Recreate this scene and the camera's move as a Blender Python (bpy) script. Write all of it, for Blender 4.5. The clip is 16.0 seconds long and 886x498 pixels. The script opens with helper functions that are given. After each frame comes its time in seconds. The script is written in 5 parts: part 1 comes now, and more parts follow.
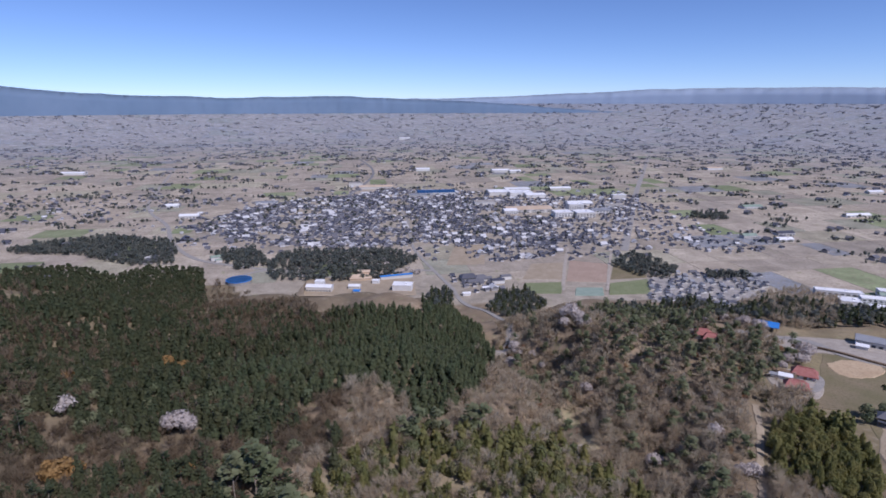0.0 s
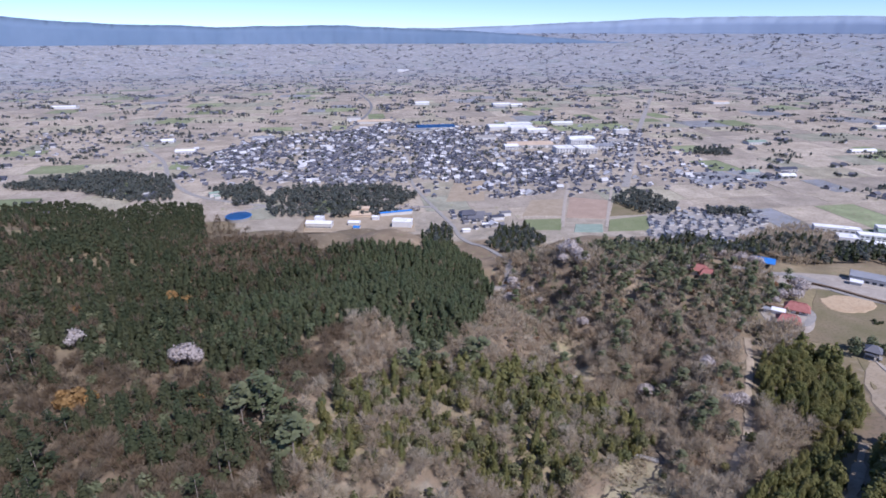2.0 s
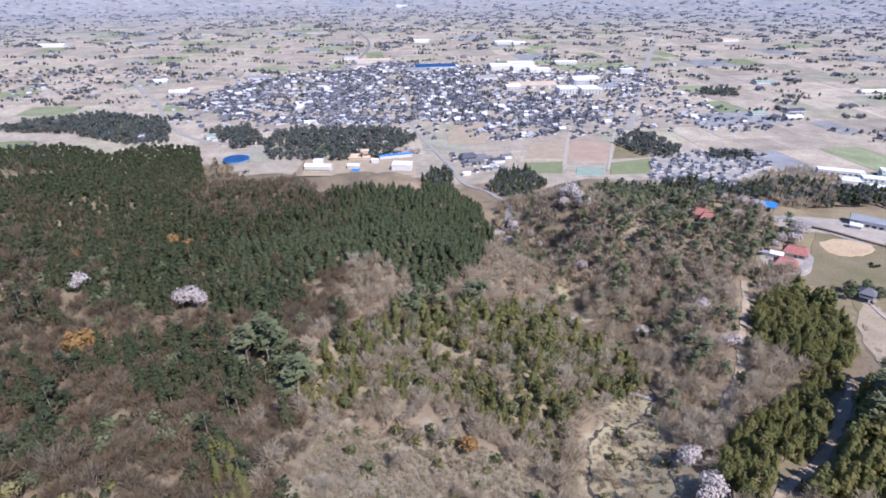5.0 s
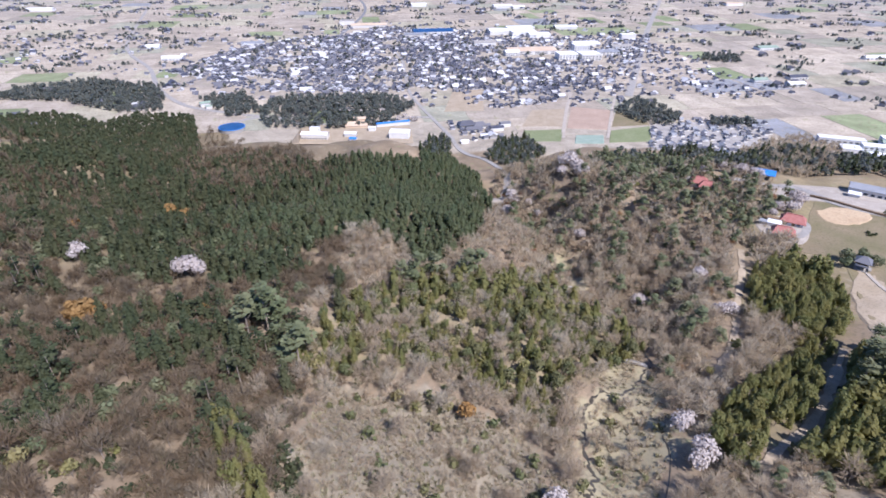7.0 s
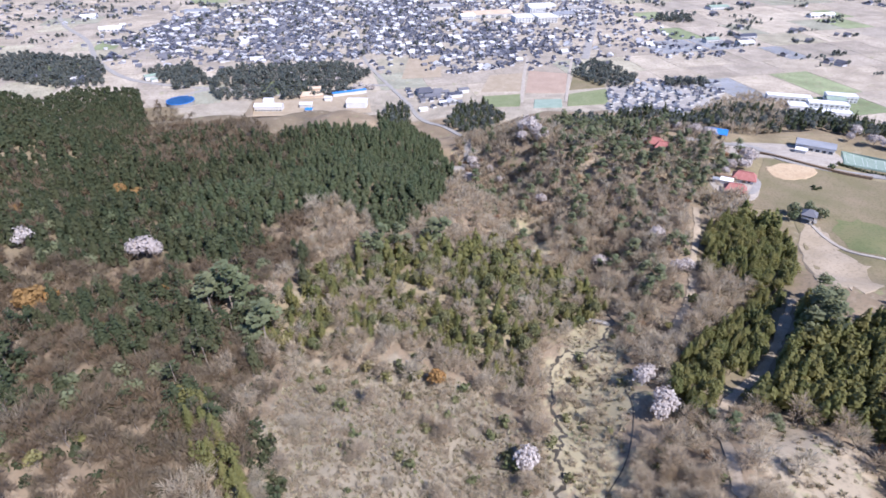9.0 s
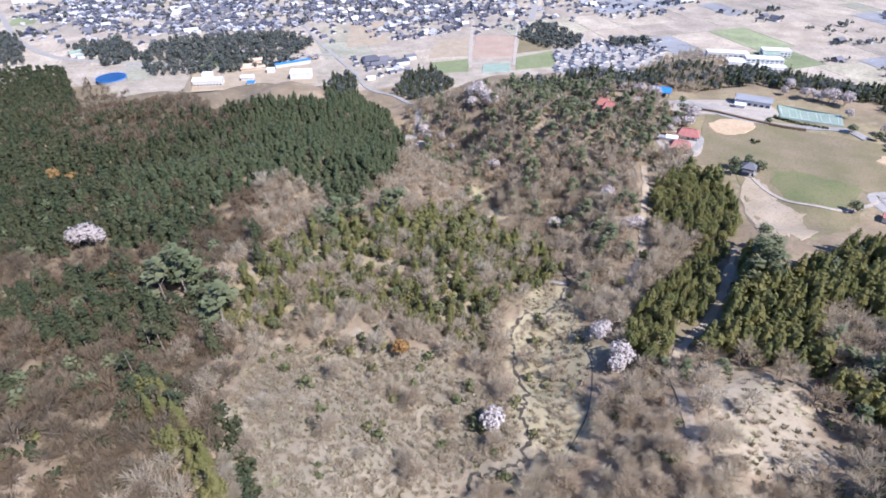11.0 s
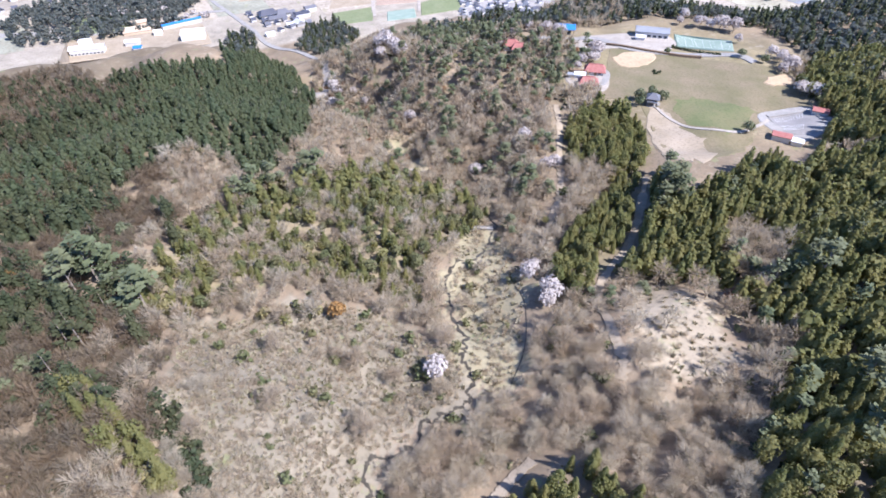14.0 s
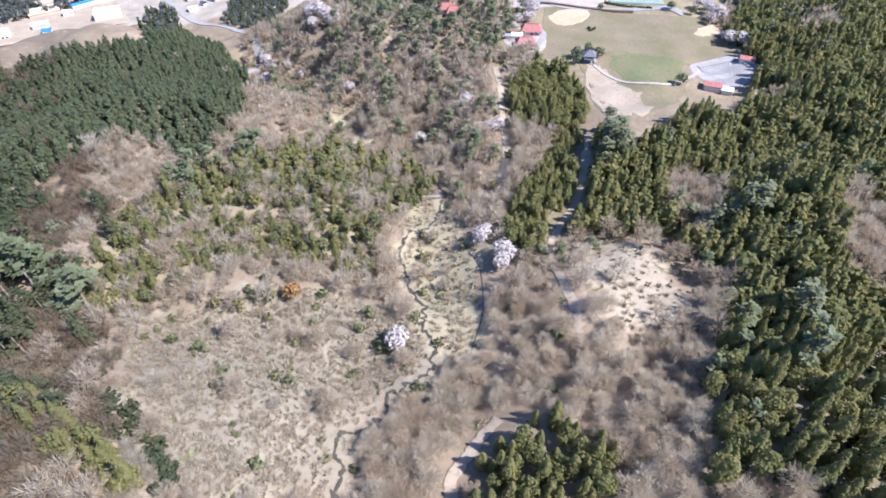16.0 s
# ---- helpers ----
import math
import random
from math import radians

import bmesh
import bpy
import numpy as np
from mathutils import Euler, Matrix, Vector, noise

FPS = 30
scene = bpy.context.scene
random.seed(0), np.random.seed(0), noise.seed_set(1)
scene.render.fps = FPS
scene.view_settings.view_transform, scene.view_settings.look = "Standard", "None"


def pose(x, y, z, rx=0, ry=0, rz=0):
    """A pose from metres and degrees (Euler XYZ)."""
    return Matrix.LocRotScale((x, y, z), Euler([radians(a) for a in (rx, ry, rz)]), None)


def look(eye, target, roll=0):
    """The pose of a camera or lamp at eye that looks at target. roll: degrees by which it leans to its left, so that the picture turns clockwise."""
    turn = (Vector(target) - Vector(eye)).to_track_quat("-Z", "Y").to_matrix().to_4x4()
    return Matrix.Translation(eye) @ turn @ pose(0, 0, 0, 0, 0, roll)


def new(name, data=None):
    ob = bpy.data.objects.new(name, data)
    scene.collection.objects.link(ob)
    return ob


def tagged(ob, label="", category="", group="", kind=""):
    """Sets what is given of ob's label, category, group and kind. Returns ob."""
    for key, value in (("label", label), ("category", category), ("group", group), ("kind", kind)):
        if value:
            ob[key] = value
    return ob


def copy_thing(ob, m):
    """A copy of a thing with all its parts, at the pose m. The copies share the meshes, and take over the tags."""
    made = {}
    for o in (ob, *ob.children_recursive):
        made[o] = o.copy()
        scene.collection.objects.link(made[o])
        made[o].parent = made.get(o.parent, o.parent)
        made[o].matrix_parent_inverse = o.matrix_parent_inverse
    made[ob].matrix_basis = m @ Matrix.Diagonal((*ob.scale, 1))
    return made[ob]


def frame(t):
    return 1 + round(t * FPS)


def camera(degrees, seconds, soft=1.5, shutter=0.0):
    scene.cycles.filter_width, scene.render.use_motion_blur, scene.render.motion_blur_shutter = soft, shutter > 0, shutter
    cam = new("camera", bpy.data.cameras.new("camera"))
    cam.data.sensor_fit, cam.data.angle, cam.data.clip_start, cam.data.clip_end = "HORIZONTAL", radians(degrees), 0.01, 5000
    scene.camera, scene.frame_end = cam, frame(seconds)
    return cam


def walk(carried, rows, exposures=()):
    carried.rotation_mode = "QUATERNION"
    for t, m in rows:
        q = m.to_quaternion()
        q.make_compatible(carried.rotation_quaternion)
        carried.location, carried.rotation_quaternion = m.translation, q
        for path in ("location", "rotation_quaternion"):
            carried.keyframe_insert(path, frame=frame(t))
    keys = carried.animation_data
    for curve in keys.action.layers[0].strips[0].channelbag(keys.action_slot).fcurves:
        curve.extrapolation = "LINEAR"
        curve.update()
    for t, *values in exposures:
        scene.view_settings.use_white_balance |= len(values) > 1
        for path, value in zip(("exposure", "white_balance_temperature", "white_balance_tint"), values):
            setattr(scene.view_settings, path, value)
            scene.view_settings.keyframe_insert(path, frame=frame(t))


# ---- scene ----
# the camera hovers in one place and turns
EYE = 240
cam = camera(77.50, 16.0, soft=1.7)
# stops, and a white balance that cools the picture slightly
EXPOSURE = [(0, -0.36, 5800, 25), (1.5, -0.07, 5650, 25), (3.0, 0.25, 5650, 23), (4.2, 0.41, 5700, 22), (7, 0.61, 5800, 22), (9, 0.72, 5760, 21), (12.5, 0.92, 5720, 20), (16, 1.14, 5620, 21)]
walk(cam, [
    (0.0, pose(0, 0, EYE, 75.150, 0.000, 0.000)),
    (0.5, pose(0, 0, EYE, 73.393, -0.012, 0.005)),
    (1.0, pose(0, 0, EYE, 71.651, -0.021, -0.025)),
    (1.5, pose(0, 0, EYE, 70.067, -0.011, -0.034)),
    (2.0, pose(0, 0, EYE, 68.565, -0.031, -0.026)),
    (2.5, pose(0, 0, EYE, 67.262, -0.011, -0.037)),
    (3.0, pose(0, 0, EYE, 66.037, -0.013, -0.032)),
    (3.5, pose(0, 0, EYE, 65.111, -0.021, -0.011)),
    (4.0, pose(0, 0, EYE, 64.311, -0.012, -0.025)),
    (6.5, pose(0, 0, EYE, 60.304, -0.041, 0.011)),
    (7.0, pose(0, 0, EYE, 59.505, -0.052, -0.222)),
    (7.5, pose(0, 0, EYE, 58.710, -0.022, -0.855)),
    (8.0, pose(0, 0, EYE, 57.891, -0.010, -2.022)),
    (8.5, pose(0, 0, EYE, 57.085, -0.010, -3.344)),
    (9.0, pose(0, 0, EYE, 56.310, 0.033, -4.671)),
    (11.5, pose(0, 0, EYE, 52.331, 0.141, -11.671)),
    (12.0, pose(0, 0, EYE, 51.512, 0.174, -13.198)),
    (12.5, pose(0, 0, EYE, 50.699, 0.184, -14.685)),
    (13.0, pose(0, 0, EYE, 49.908, 0.211, -16.399)),
    (13.5, pose(0, 0, EYE, 49.136, 0.278, -18.191)),
    (14.0, pose(0, 0, EYE, 48.320, 0.280, -19.941)),
    (14.5, pose(0, 0, EYE, 47.527, 0.309, -21.681)),
    (15.0, pose(0, 0, EYE, 46.713, 0.341, -23.406)),
    (15.5, pose(0, 0, EYE, 45.896, 0.345, -25.115)),
    (16.0, pose(0, 0, EYE, 45.167, 0.339, -26.741)),
], EXPOSURE)

# ---- sky and sun: late morning, the sun high behind the camera and to its right ----
SUN_EL, SUN_AZ = 50, 138
world = bpy.data.worlds.new("spring_sky")
scene.world = world
world.use_nodes = True
wn = world.node_tree.nodes
sky = wn.new("ShaderNodeTexSky")
sky.sky_type, sky.sun_disc = "NISHITA", False
sky.sun_elevation, sky.sun_rotation = radians(SUN_EL), radians(SUN_AZ)
sky.altitude, sky.air_density, sky.dust_density, sky.ozone_density = 2300, 0.8, 0.15, 2.5
clear_air = wn.new("ShaderNodeMix")
clear_air.data_type, clear_air.blend_type = "RGBA", "MULTIPLY"
clear_air.inputs[0].default_value, clear_air.inputs[7].default_value = 1.0, (0.80, 0.90, 1.02, 1)
world.node_tree.links.new(sky.outputs[0], clear_air.inputs[6])
world.node_tree.links.new(clear_air.outputs[2], wn["Background"].inputs[0])
wn["Background"].inputs[1].default_value = 0.14
sun_data = bpy.data.lights.new("sun", "SUN")
sun_data.energy, sun_data.angle, sun_data.color = 4.7, radians(0.5), (1.0, 0.955, 0.865)
sun = new("sun", sun_data)
_a, _e = radians(SUN_AZ), radians(SUN_EL)
sun.matrix_world = look((0, 0, 400), (-math.sin(_a) * math.cos(_e), -math.cos(_a) * math.cos(_e), 400 - math.sin(_e)))


# ---- materials ----
def mixed(tree, fac, a, b):
    n = tree.nodes.new("ShaderNodeMix")
    n.data_type = "RGBA"
    for sock, v in ((n.inputs[0], fac), (n.inputs[6], a), (n.inputs[7], b)):
        if isinstance(v, (tuple, list)):
            sock.default_value = (*v, 1)
        elif isinstance(v, (int, float)):
            sock.default_value = v
        else:
            tree.links.new(v, sock)
    return n.outputs[2]


def noise_of(tree, scale, detail=4.0, lo=0.35, hi=0.65, rough=0.6):
    co = tree.nodes.new("ShaderNodeNewGeometry")
    n = tree.nodes.new("ShaderNodeTexNoise")
    n.inputs["Scale"].default_value, n.inputs["Detail"].default_value, n.inputs["Roughness"].default_value = scale, detail, rough
    tree.links.new(co.outputs["Position"], n.inputs["Vector"])
    r = tree.nodes.new("ShaderNodeMapRange")
    r.inputs[1].default_value, r.inputs[2].default_value = lo, hi
    tree.links.new(n.outputs[0], r.inputs[0])
    return r.outputs[0]


def surface(name, a, b, scale=0.5, rough=0.85, fine=None, metal=0.0, bump=0.0, spread=None, attr=None, leafy=0.0):
    """A material that wanders between colours a and b at scale (per metre), with finer grain, and by random (spread: a third colour) from piece to piece."""
    m = bpy.data.materials.new(name)
    m.use_nodes = True
    t = m.node_tree
    p = t.nodes["Principled BSDF"]
    col = mixed(t, noise_of(t, scale), a, b)
    if fine:
        dark = tuple(c * 0.72 for c in a)
        col = mixed(t, noise_of(t, fine, 3.0, 0.5, 0.75), col, dark)
    if spread:
        info = t.nodes.new("ShaderNodeObjectInfo")
        rnd = info.outputs["Random"]
        if attr:
            at = t.nodes.new("ShaderNodeAttribute")
            at.attribute_name = attr
            add = t.nodes.new("ShaderNodeMath")
            add.operation = "ADD"
            t.links.new(rnd, add.inputs[0])
            t.links.new(at.outputs["Fac"], add.inputs[1])
            fr = t.nodes.new("ShaderNodeMath")
            fr.operation = "FRACT"
            t.links.new(add.outputs[0], fr.inputs[0])
            rnd = fr.outputs[0]
        col = mixed(t, rnd, col, spread)
    t.links.new(col, p.inputs["Base Color"])
    p.inputs["Roughness"].default_value, p.inputs["Metallic"].default_value = rough, metal
    p.inputs["Specular IOR Level"].default_value = 0.25
    if leafy:
        # thin leaves let light through
        tl = t.nodes.new("ShaderNodeBsdfTranslucent")
        mx = t.nodes.new("ShaderNodeMixShader")
        mx.inputs[0].default_value = leafy
        t.links.new(col, tl.inputs[0])
        t.links.new(p.outputs[0], mx.inputs[1])
        t.links.new(tl.outputs[0], mx.inputs[2])
        t.links.new(mx.outputs[0], t.nodes["Material Output"].inputs[0])
    if bump:
        bn = t.nodes.new("ShaderNodeBump")
        bn.inputs["Strength"].default_value, bn.inputs["Distance"].default_value = bump, 0.3
        t.links.new(noise_of(t, (fine or scale) * 2, 4.0, 0.2, 0.8), bn.inputs["Height"])
        t.links.new(bn.outputs[0], p.inputs["Normal"])
    return m


def cover_material(name, attribute, scale, fine):
    """Ground whose plant cover comes with the mesh as a colour, broken up by noise at two scales."""
    m = bpy.data.materials.new(name)
    m.use_nodes = True
    t = m.node_tree
    p = t.nodes["Principled BSDF"]
    at = t.nodes.new("ShaderNodeAttribute")
    at.attribute_name = attribute
    hue = t.nodes.new("ShaderNodeHueSaturation")
    r = t.nodes.new("ShaderNodeMapRange")
    r.inputs[3].default_value, r.inputs[4].default_value = 0.72, 1.22
    t.links.new(noise_of(t, scale, 6.0, 0.3, 0.7), r.inputs[0])
    t.links.new(r.outputs[0], hue.inputs["Value"])
    t.links.new(at.outputs["Color"], hue.inputs["Color"])
    col = mixed(t, noise_of(t, fine, 5.0, 0.5, 0.7, 0.75), hue.outputs[0], (0.17, 0.145, 0.10))
    col = mixed(t, noise_of(t, fine * 0.35, 5.0, 0.55, 0.75, 0.7), col, (0.33, 0.28, 0.205))
    col = mixed(t, noise_of(t, fine * 0.22, 4.0, 0.6, 0.75, 0.7), col, (0.24, 0.25, 0.12))
    t.links.new(col, p.inputs["Base Color"])
    p.inputs["Roughness"].default_value = 0.95
    p.inputs["Specular IOR Level"].default_value = 0.1
    return m


M = dict(
    # the mesh colours of ground and fields also carry painted far haze
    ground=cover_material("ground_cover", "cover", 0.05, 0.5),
    field=cover_material("field_soil", "tone", 0.03, 0.25),
    cedar=surface("cedar_foliage", (0.208, 0.224, 0.082), (0.252, 0.258, 0.098), 0.06, 0.7, spread=(0.315, 0.290, 0.112), attr="tone", leafy=0.6),
    # dark green; on the cedar hill it also paints the dim part
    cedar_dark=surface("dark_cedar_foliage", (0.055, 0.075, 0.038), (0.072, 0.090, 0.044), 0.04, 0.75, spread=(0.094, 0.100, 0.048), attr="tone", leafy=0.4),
    # hill cedars painted paler and greyer for the sunlit, hazy part
    plantation=surface("lit_hill_cedar_foliage", (0.122, 0.162, 0.088), (0.146, 0.182, 0.094), 0.03, 0.75, spread=(0.172, 0.192, 0.098), attr="tone", leafy=0.6),
    # grove green lifted and greyed in its colour, standing in for haze
    grove=surface("hazed_grove_foliage", (0.115, 0.138, 0.128), (0.142, 0.162, 0.142), 0.02, 0.8, spread=(0.175, 0.182, 0.15), attr="tone", leafy=0.5),
    pine=surface("pine_needles", (0.125, 0.155, 0.080), (0.165, 0.190, 0.098), 0.3, 0.7, spread=(0.195, 0.205, 0.112), attr="tone", leafy=0.35),
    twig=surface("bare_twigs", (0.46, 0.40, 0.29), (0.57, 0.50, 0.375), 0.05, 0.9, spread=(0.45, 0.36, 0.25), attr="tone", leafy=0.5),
    # browner twigs, also darkened to stand for shade on the west side
    brown_twig=surface("dimmed_brown_twigs", (0.190, 0.155, 0.102), (0.262, 0.215, 0.148), 0.04, 0.9, spread=(0.225, 0.162, 0.10), attr="tone", leafy=0.45),
    evergreen=surface("evergreen_shrub", (0.125, 0.150, 0.066), (0.165, 0.180, 0.080), 0.2, 0.7, spread=(0.21, 0.195, 0.09), attr="tone", leafy=0.35),
    # foliage painted blue-grey to imitate haze over distant groves
    far_grove=surface("haze_tinted_groves", (0.29, 0.32, 0.365), (0.32, 0.345, 0.385), 0.01, 0.9),
    plaster=surface("house_plaster", (0.52, 0.51, 0.52), (0.68, 0.67, 0.67), 0.1, 0.85, spread=(0.26, 0.245, 0.24), attr="tone"),
    bark=surface("bark", (0.20, 0.165, 0.13), (0.30, 0.255, 0.21), 1.5, 0.9),
    blossom=surface("cherry_blossom", (0.55, 0.49, 0.45), (0.66, 0.60, 0.55), 0.5, 0.8, spread=(0.47, 0.41, 0.375), attr="tone", leafy=0.3),
    bud=surface("budding_leaves", (0.36, 0.20, 0.07), (0.40, 0.25, 0.095), 0.3, 0.8, spread=(0.30, 0.19, 0.075), attr="tone", leafy=0.3),
    rust=surface("rusty_buds", (0.30, 0.15, 0.085), (0.36, 0.20, 0.11), 0.3, 0.8, spread=(0.26, 0.17, 0.09), attr="tone", leafy=0.3),
    fresh=surface("fresh_leaves", (0.19, 0.20, 0.065), (0.25, 0.24, 0.085), 0.3, 0.8, spread=(0.28, 0.24, 0.11), attr="tone", leafy=0.3),
    straw=surface("dry_grass", (0.37, 0.32, 0.22), (0.44, 0.385, 0.27), 0.4, 0.9, spread=(0.30, 0.28, 0.165), attr="tone", leafy=0.2),
    asphalt=surface("asphalt", (0.17, 0.17, 0.175), (0.22, 0.22, 0.22), 0.2, 0.9, fine=3.0),
    lot=surface("car_park_asphalt", (0.24, 0.225, 0.21), (0.30, 0.28, 0.265), 0.1, 0.9, fine=2.0),
    gravel=surface("gravel", (0.34, 0.30, 0.25), (0.44, 0.39, 0.33), 0.2, 0.95, fine=2.0),
    sandy=surface("bare_sand", (0.44, 0.32, 0.20), (0.50, 0.385, 0.25), 0.1, 0.95, fine=1.0),
    earth=surface("bare_earth", (0.32, 0.26, 0.18), (0.39, 0.32, 0.235), 0.08, 0.95, fine=0.8),
    furrow=surface("ploughed_earth", (0.34, 0.25, 0.19), (0.40, 0.30, 0.23), 0.05, 0.95, fine=0.5),
    crop=surface("green_crop", (0.175, 0.205, 0.10), (0.22, 0.24, 0.13), 0.05, 0.95, fine=0.5),
    pale_roof=surface("pale_house_roof", (0.34, 0.34, 0.36), (0.46, 0.45, 0.45), 0.1, 0.6, spread=(0.60, 0.60, 0.60), attr="tone"),
    lawn=surface("worn_lawn", (0.175, 0.155, 0.082), (0.245, 0.195, 0.125), 0.05, 0.95, fine=0.9),
    turf=surface("green_turf", (0.140, 0.158, 0.068), (0.19, 0.175, 0.088), 0.05, 0.95, fine=0.9),
    concrete=surface("concrete", (0.27, 0.255, 0.235), (0.35, 0.33, 0.30), 0.3, 0.9, fine=3.0),
    white=surface("white_wall", (0.64, 0.64, 0.63), (0.74, 0.74, 0.73), 0.15, 0.8, spread=(0.54, 0.52, 0.48), attr="tone"),
    white_roof=surface("white_sheet_roof", (0.68, 0.69, 0.70), (0.80, 0.80, 0.80), 0.05, 0.6),
    tan_roof=surface("tan_sheet_roof", (0.50, 0.38, 0.27), (0.58, 0.46, 0.34), 0.06, 0.7),
    grey_roof=surface("grey_sheet_roof", (0.20, 0.21, 0.23), (0.28, 0.29, 0.31), 0.08, 0.6),
    tile=surface("glazed_roof_tiles", (0.048, 0.052, 0.074), (0.078, 0.083, 0.108), 0.12, 0.5, spread=(0.17, 0.168, 0.18), attr="tone"),
    red=surface("red_painted_roof", (0.33, 0.125, 0.105), (0.40, 0.17, 0.145), 0.6, 0.6, fine=3.0),
    blue=surface("blue_sheet_roof", (0.03, 0.17, 0.50), (0.05, 0.23, 0.60), 0.3, 0.5),
    tank_blue=surface("dark_blue_tank_roof", (0.015, 0.06, 0.16), (0.025, 0.09, 0.22), 0.1, 0.5),
    court=surface("green_court", (0.22, 0.29, 0.23), (0.28, 0.34, 0.28), 0.1, 0.9),
    stream=surface("stream_water", (0.055, 0.048, 0.036), (0.10, 0.085, 0.062), 0.4, 0.35),
    timber=surface("weathered_timber", (0.16, 0.11, 0.07), (0.24, 0.17, 0.11), 1.0, 0.85),
    line=surface("white_line_paint", (0.72, 0.72, 0.70), (0.80, 0.80, 0.78), 1.0, 0.8),
    glass=surface("window_glass", (0.03, 0.04, 0.05), (0.05, 0.06, 0.08), 0.5, 0.15),
    # both hill colours have distance haze painted in
    far_hill=surface("haze_blue_hills", (0.125, 0.185, 0.265), (0.150, 0.212, 0.295), 0.003, 1.0),
    pale_hill=surface("haze_pale_hills", (0.25, 0.315, 0.41), (0.28, 0.345, 0.44), 0.003, 1.0),
)
# ---- terrain ----
# spines of the land: (x, y, height above the plain)
SPINES = {
    "stream": [(-6, 20, 112), (1, 57, 106), (22, 95, 100), (50, 130, 93), (80, 169, 86), (88, 215, 77), (75, 270, 66), (60, 340, 52), (46, 420, 38), (30, 500, 20), (20, 570, 6)],
    "near_slope": [(-25, 85, 113), (-49, 89, 122), (-94, 81, 135), (-60, 30, 132), (-60, 130, 112), (-20, 140, 104), (20, 165, 98)],
    "left_ridge": [(-230, 210, 125), (-165, 205, 112), (-119, 222, 104), (-85, 240, 106), (-42, 266, 108), (0, 262, 98), (28, 262, 88)],
    "west_crest": [(-115, 150, 115), (-95, 160, 113), (-68, 158, 110)],
    "west_gully": [(-131, 177, 106), (-111, 178, 102), (-86, 178, 101)],
    "left_hill": [(-340, 330, 120), (-270, 350, 100), (-200, 330, 84), (-130, 310, 76), (-60, 320, 78)],
    "cedar_hill": [(-190, 440, 58), (-110, 455, 66), (-45, 440, 78), (-10, 410, 74), (15, 400, 58)],
    "cedar_back": [(-330, 560, 40), (-200, 560, 34), (-100, 570, 30), (-20, 540, 40)],
    "blossom_hill": [(92, 379, 88), (120, 330, 92), (140, 290, 94), (105, 300, 80), (100, 250, 84), (70, 440, 52), (130, 440, 70)],
    "path_spur": [(120, 170, 96), (130, 210, 95), (150, 240, 95), (95, 115, 104), (96, 70, 112)],
    "park": [(206, 229, 97), (246, 189, 98), (234, 285, 95), (185, 261, 95), (217, 343, 92), (300, 330, 93), (310, 240, 98), (270, 380, 88)],
    "right_forest": [(174, 130, 104), (174, 59, 120), (101, 9, 126), (260, 90, 118), (340, 150, 112), (420, 250, 100), (60, -60, 132), (300, -60, 135), (-150, -60, 150)],
    "park_back": [(300, 470, 50), (200, 450, 60), (400, 420, 55), (430, 560, 26), (360, 590, 22)],
    "plain_edge": [(-500, 700, 4), (-300, 700, 0), (-150, 660, 0), (0, 620, 0), (120, 590, 0), (240, 600, 0), (330, 660, 0), (480, 690, 0), (620, 560, 8), (620, 300, 60)],
}
_P = np.array([p for s in SPINES.values() for p in s], float)


def smooth(a, b, v):
    u = np.clip((v - a) / (b - a), 0, 1)
    return u * u * (3 - 2 * u)


def height(x, y):
    """Height of the ground above the plain, for arrays or numbers."""
    x, y = np.asarray(x, float), np.asarray(y, float)
    num, den = np.zeros(x.shape), np.zeros(x.shape)
    for px, py, pz in _P:
        w = 1 / ((x - px) ** 2 + (y - py) ** 2 + 18.0 ** 2) ** 2
        num, den = num + w * pz, den + w
    h = num / den
    r = np.hypot(x, y)
    rough = 1.6 * np.sin(x / 17 + 1.3 * np.sin(y / 23)) * np.sin(y / 15 + np.sin(x / 29)) + 0.9 * np.sin(x / 7.3 + y / 11) * np.sin(y / 6.1 - x / 13)
    folds = 1 - np.abs(np.sin((x * 0.55 + y) / 21 + 0.9 * np.sin(x / 38)))
    rough = rough + 3.0 * (folds - 0.4) * smooth(60, -40, x) * smooth(95, 130, r) * smooth(420, 300, r)
    flat = np.exp(-(((x - 245) / 80) ** 2 + ((y - 270) / 75) ** 2) ** 2)
    h = h + rough * (1 - flat) * smooth(8, 40, h)
    h = h * (1 - smooth(600, 720, r) * smooth(-200, 100, y))
    behind = smooth(-40, -400, y) * smooth(100, 600, r)
    h = h + 90 * behind
    return h + 232 * smooth(3500, 4900, r)


# ---- the plan: outlines on the ground (x, y) ----
CEDAR_HILL_ZONE = [(-217, 251), (-610, 754), (-503, 730), (-403, 668), (-374, 751), (-288, 725), (-211, 569), (-123, 442), (-63, 423), (-18, 428), (13, 608), (34, 518), (37, 364), (22, 271), (-5, 223), (-26, 246), (-49, 239), (-67, 218), (-71, 197), (-105, 194), (-145, 195), (-173, 205)]
BROWN_LEFT_ZONE = [(-266, 307), (-181, 214), (-150, 201), (-148, 215), (-180, 244), (-215, 333), (-249, 335), (-297, 354)]
BROWN_BACK_ZONE = [(-230, 477), (-213, 557), (-107, 454), (-78, 398), (-105, 368), (-147, 350), (-188, 356)]
MID_GREEN_ZONE = [(-56, 151), (-33, 194), (-5, 219), (28, 229), (52, 237), (75, 212), (87, 181), (77, 169), (47, 151), (37, 128), (23, 135), (4, 147), (-24, 145), (-41, 138)]
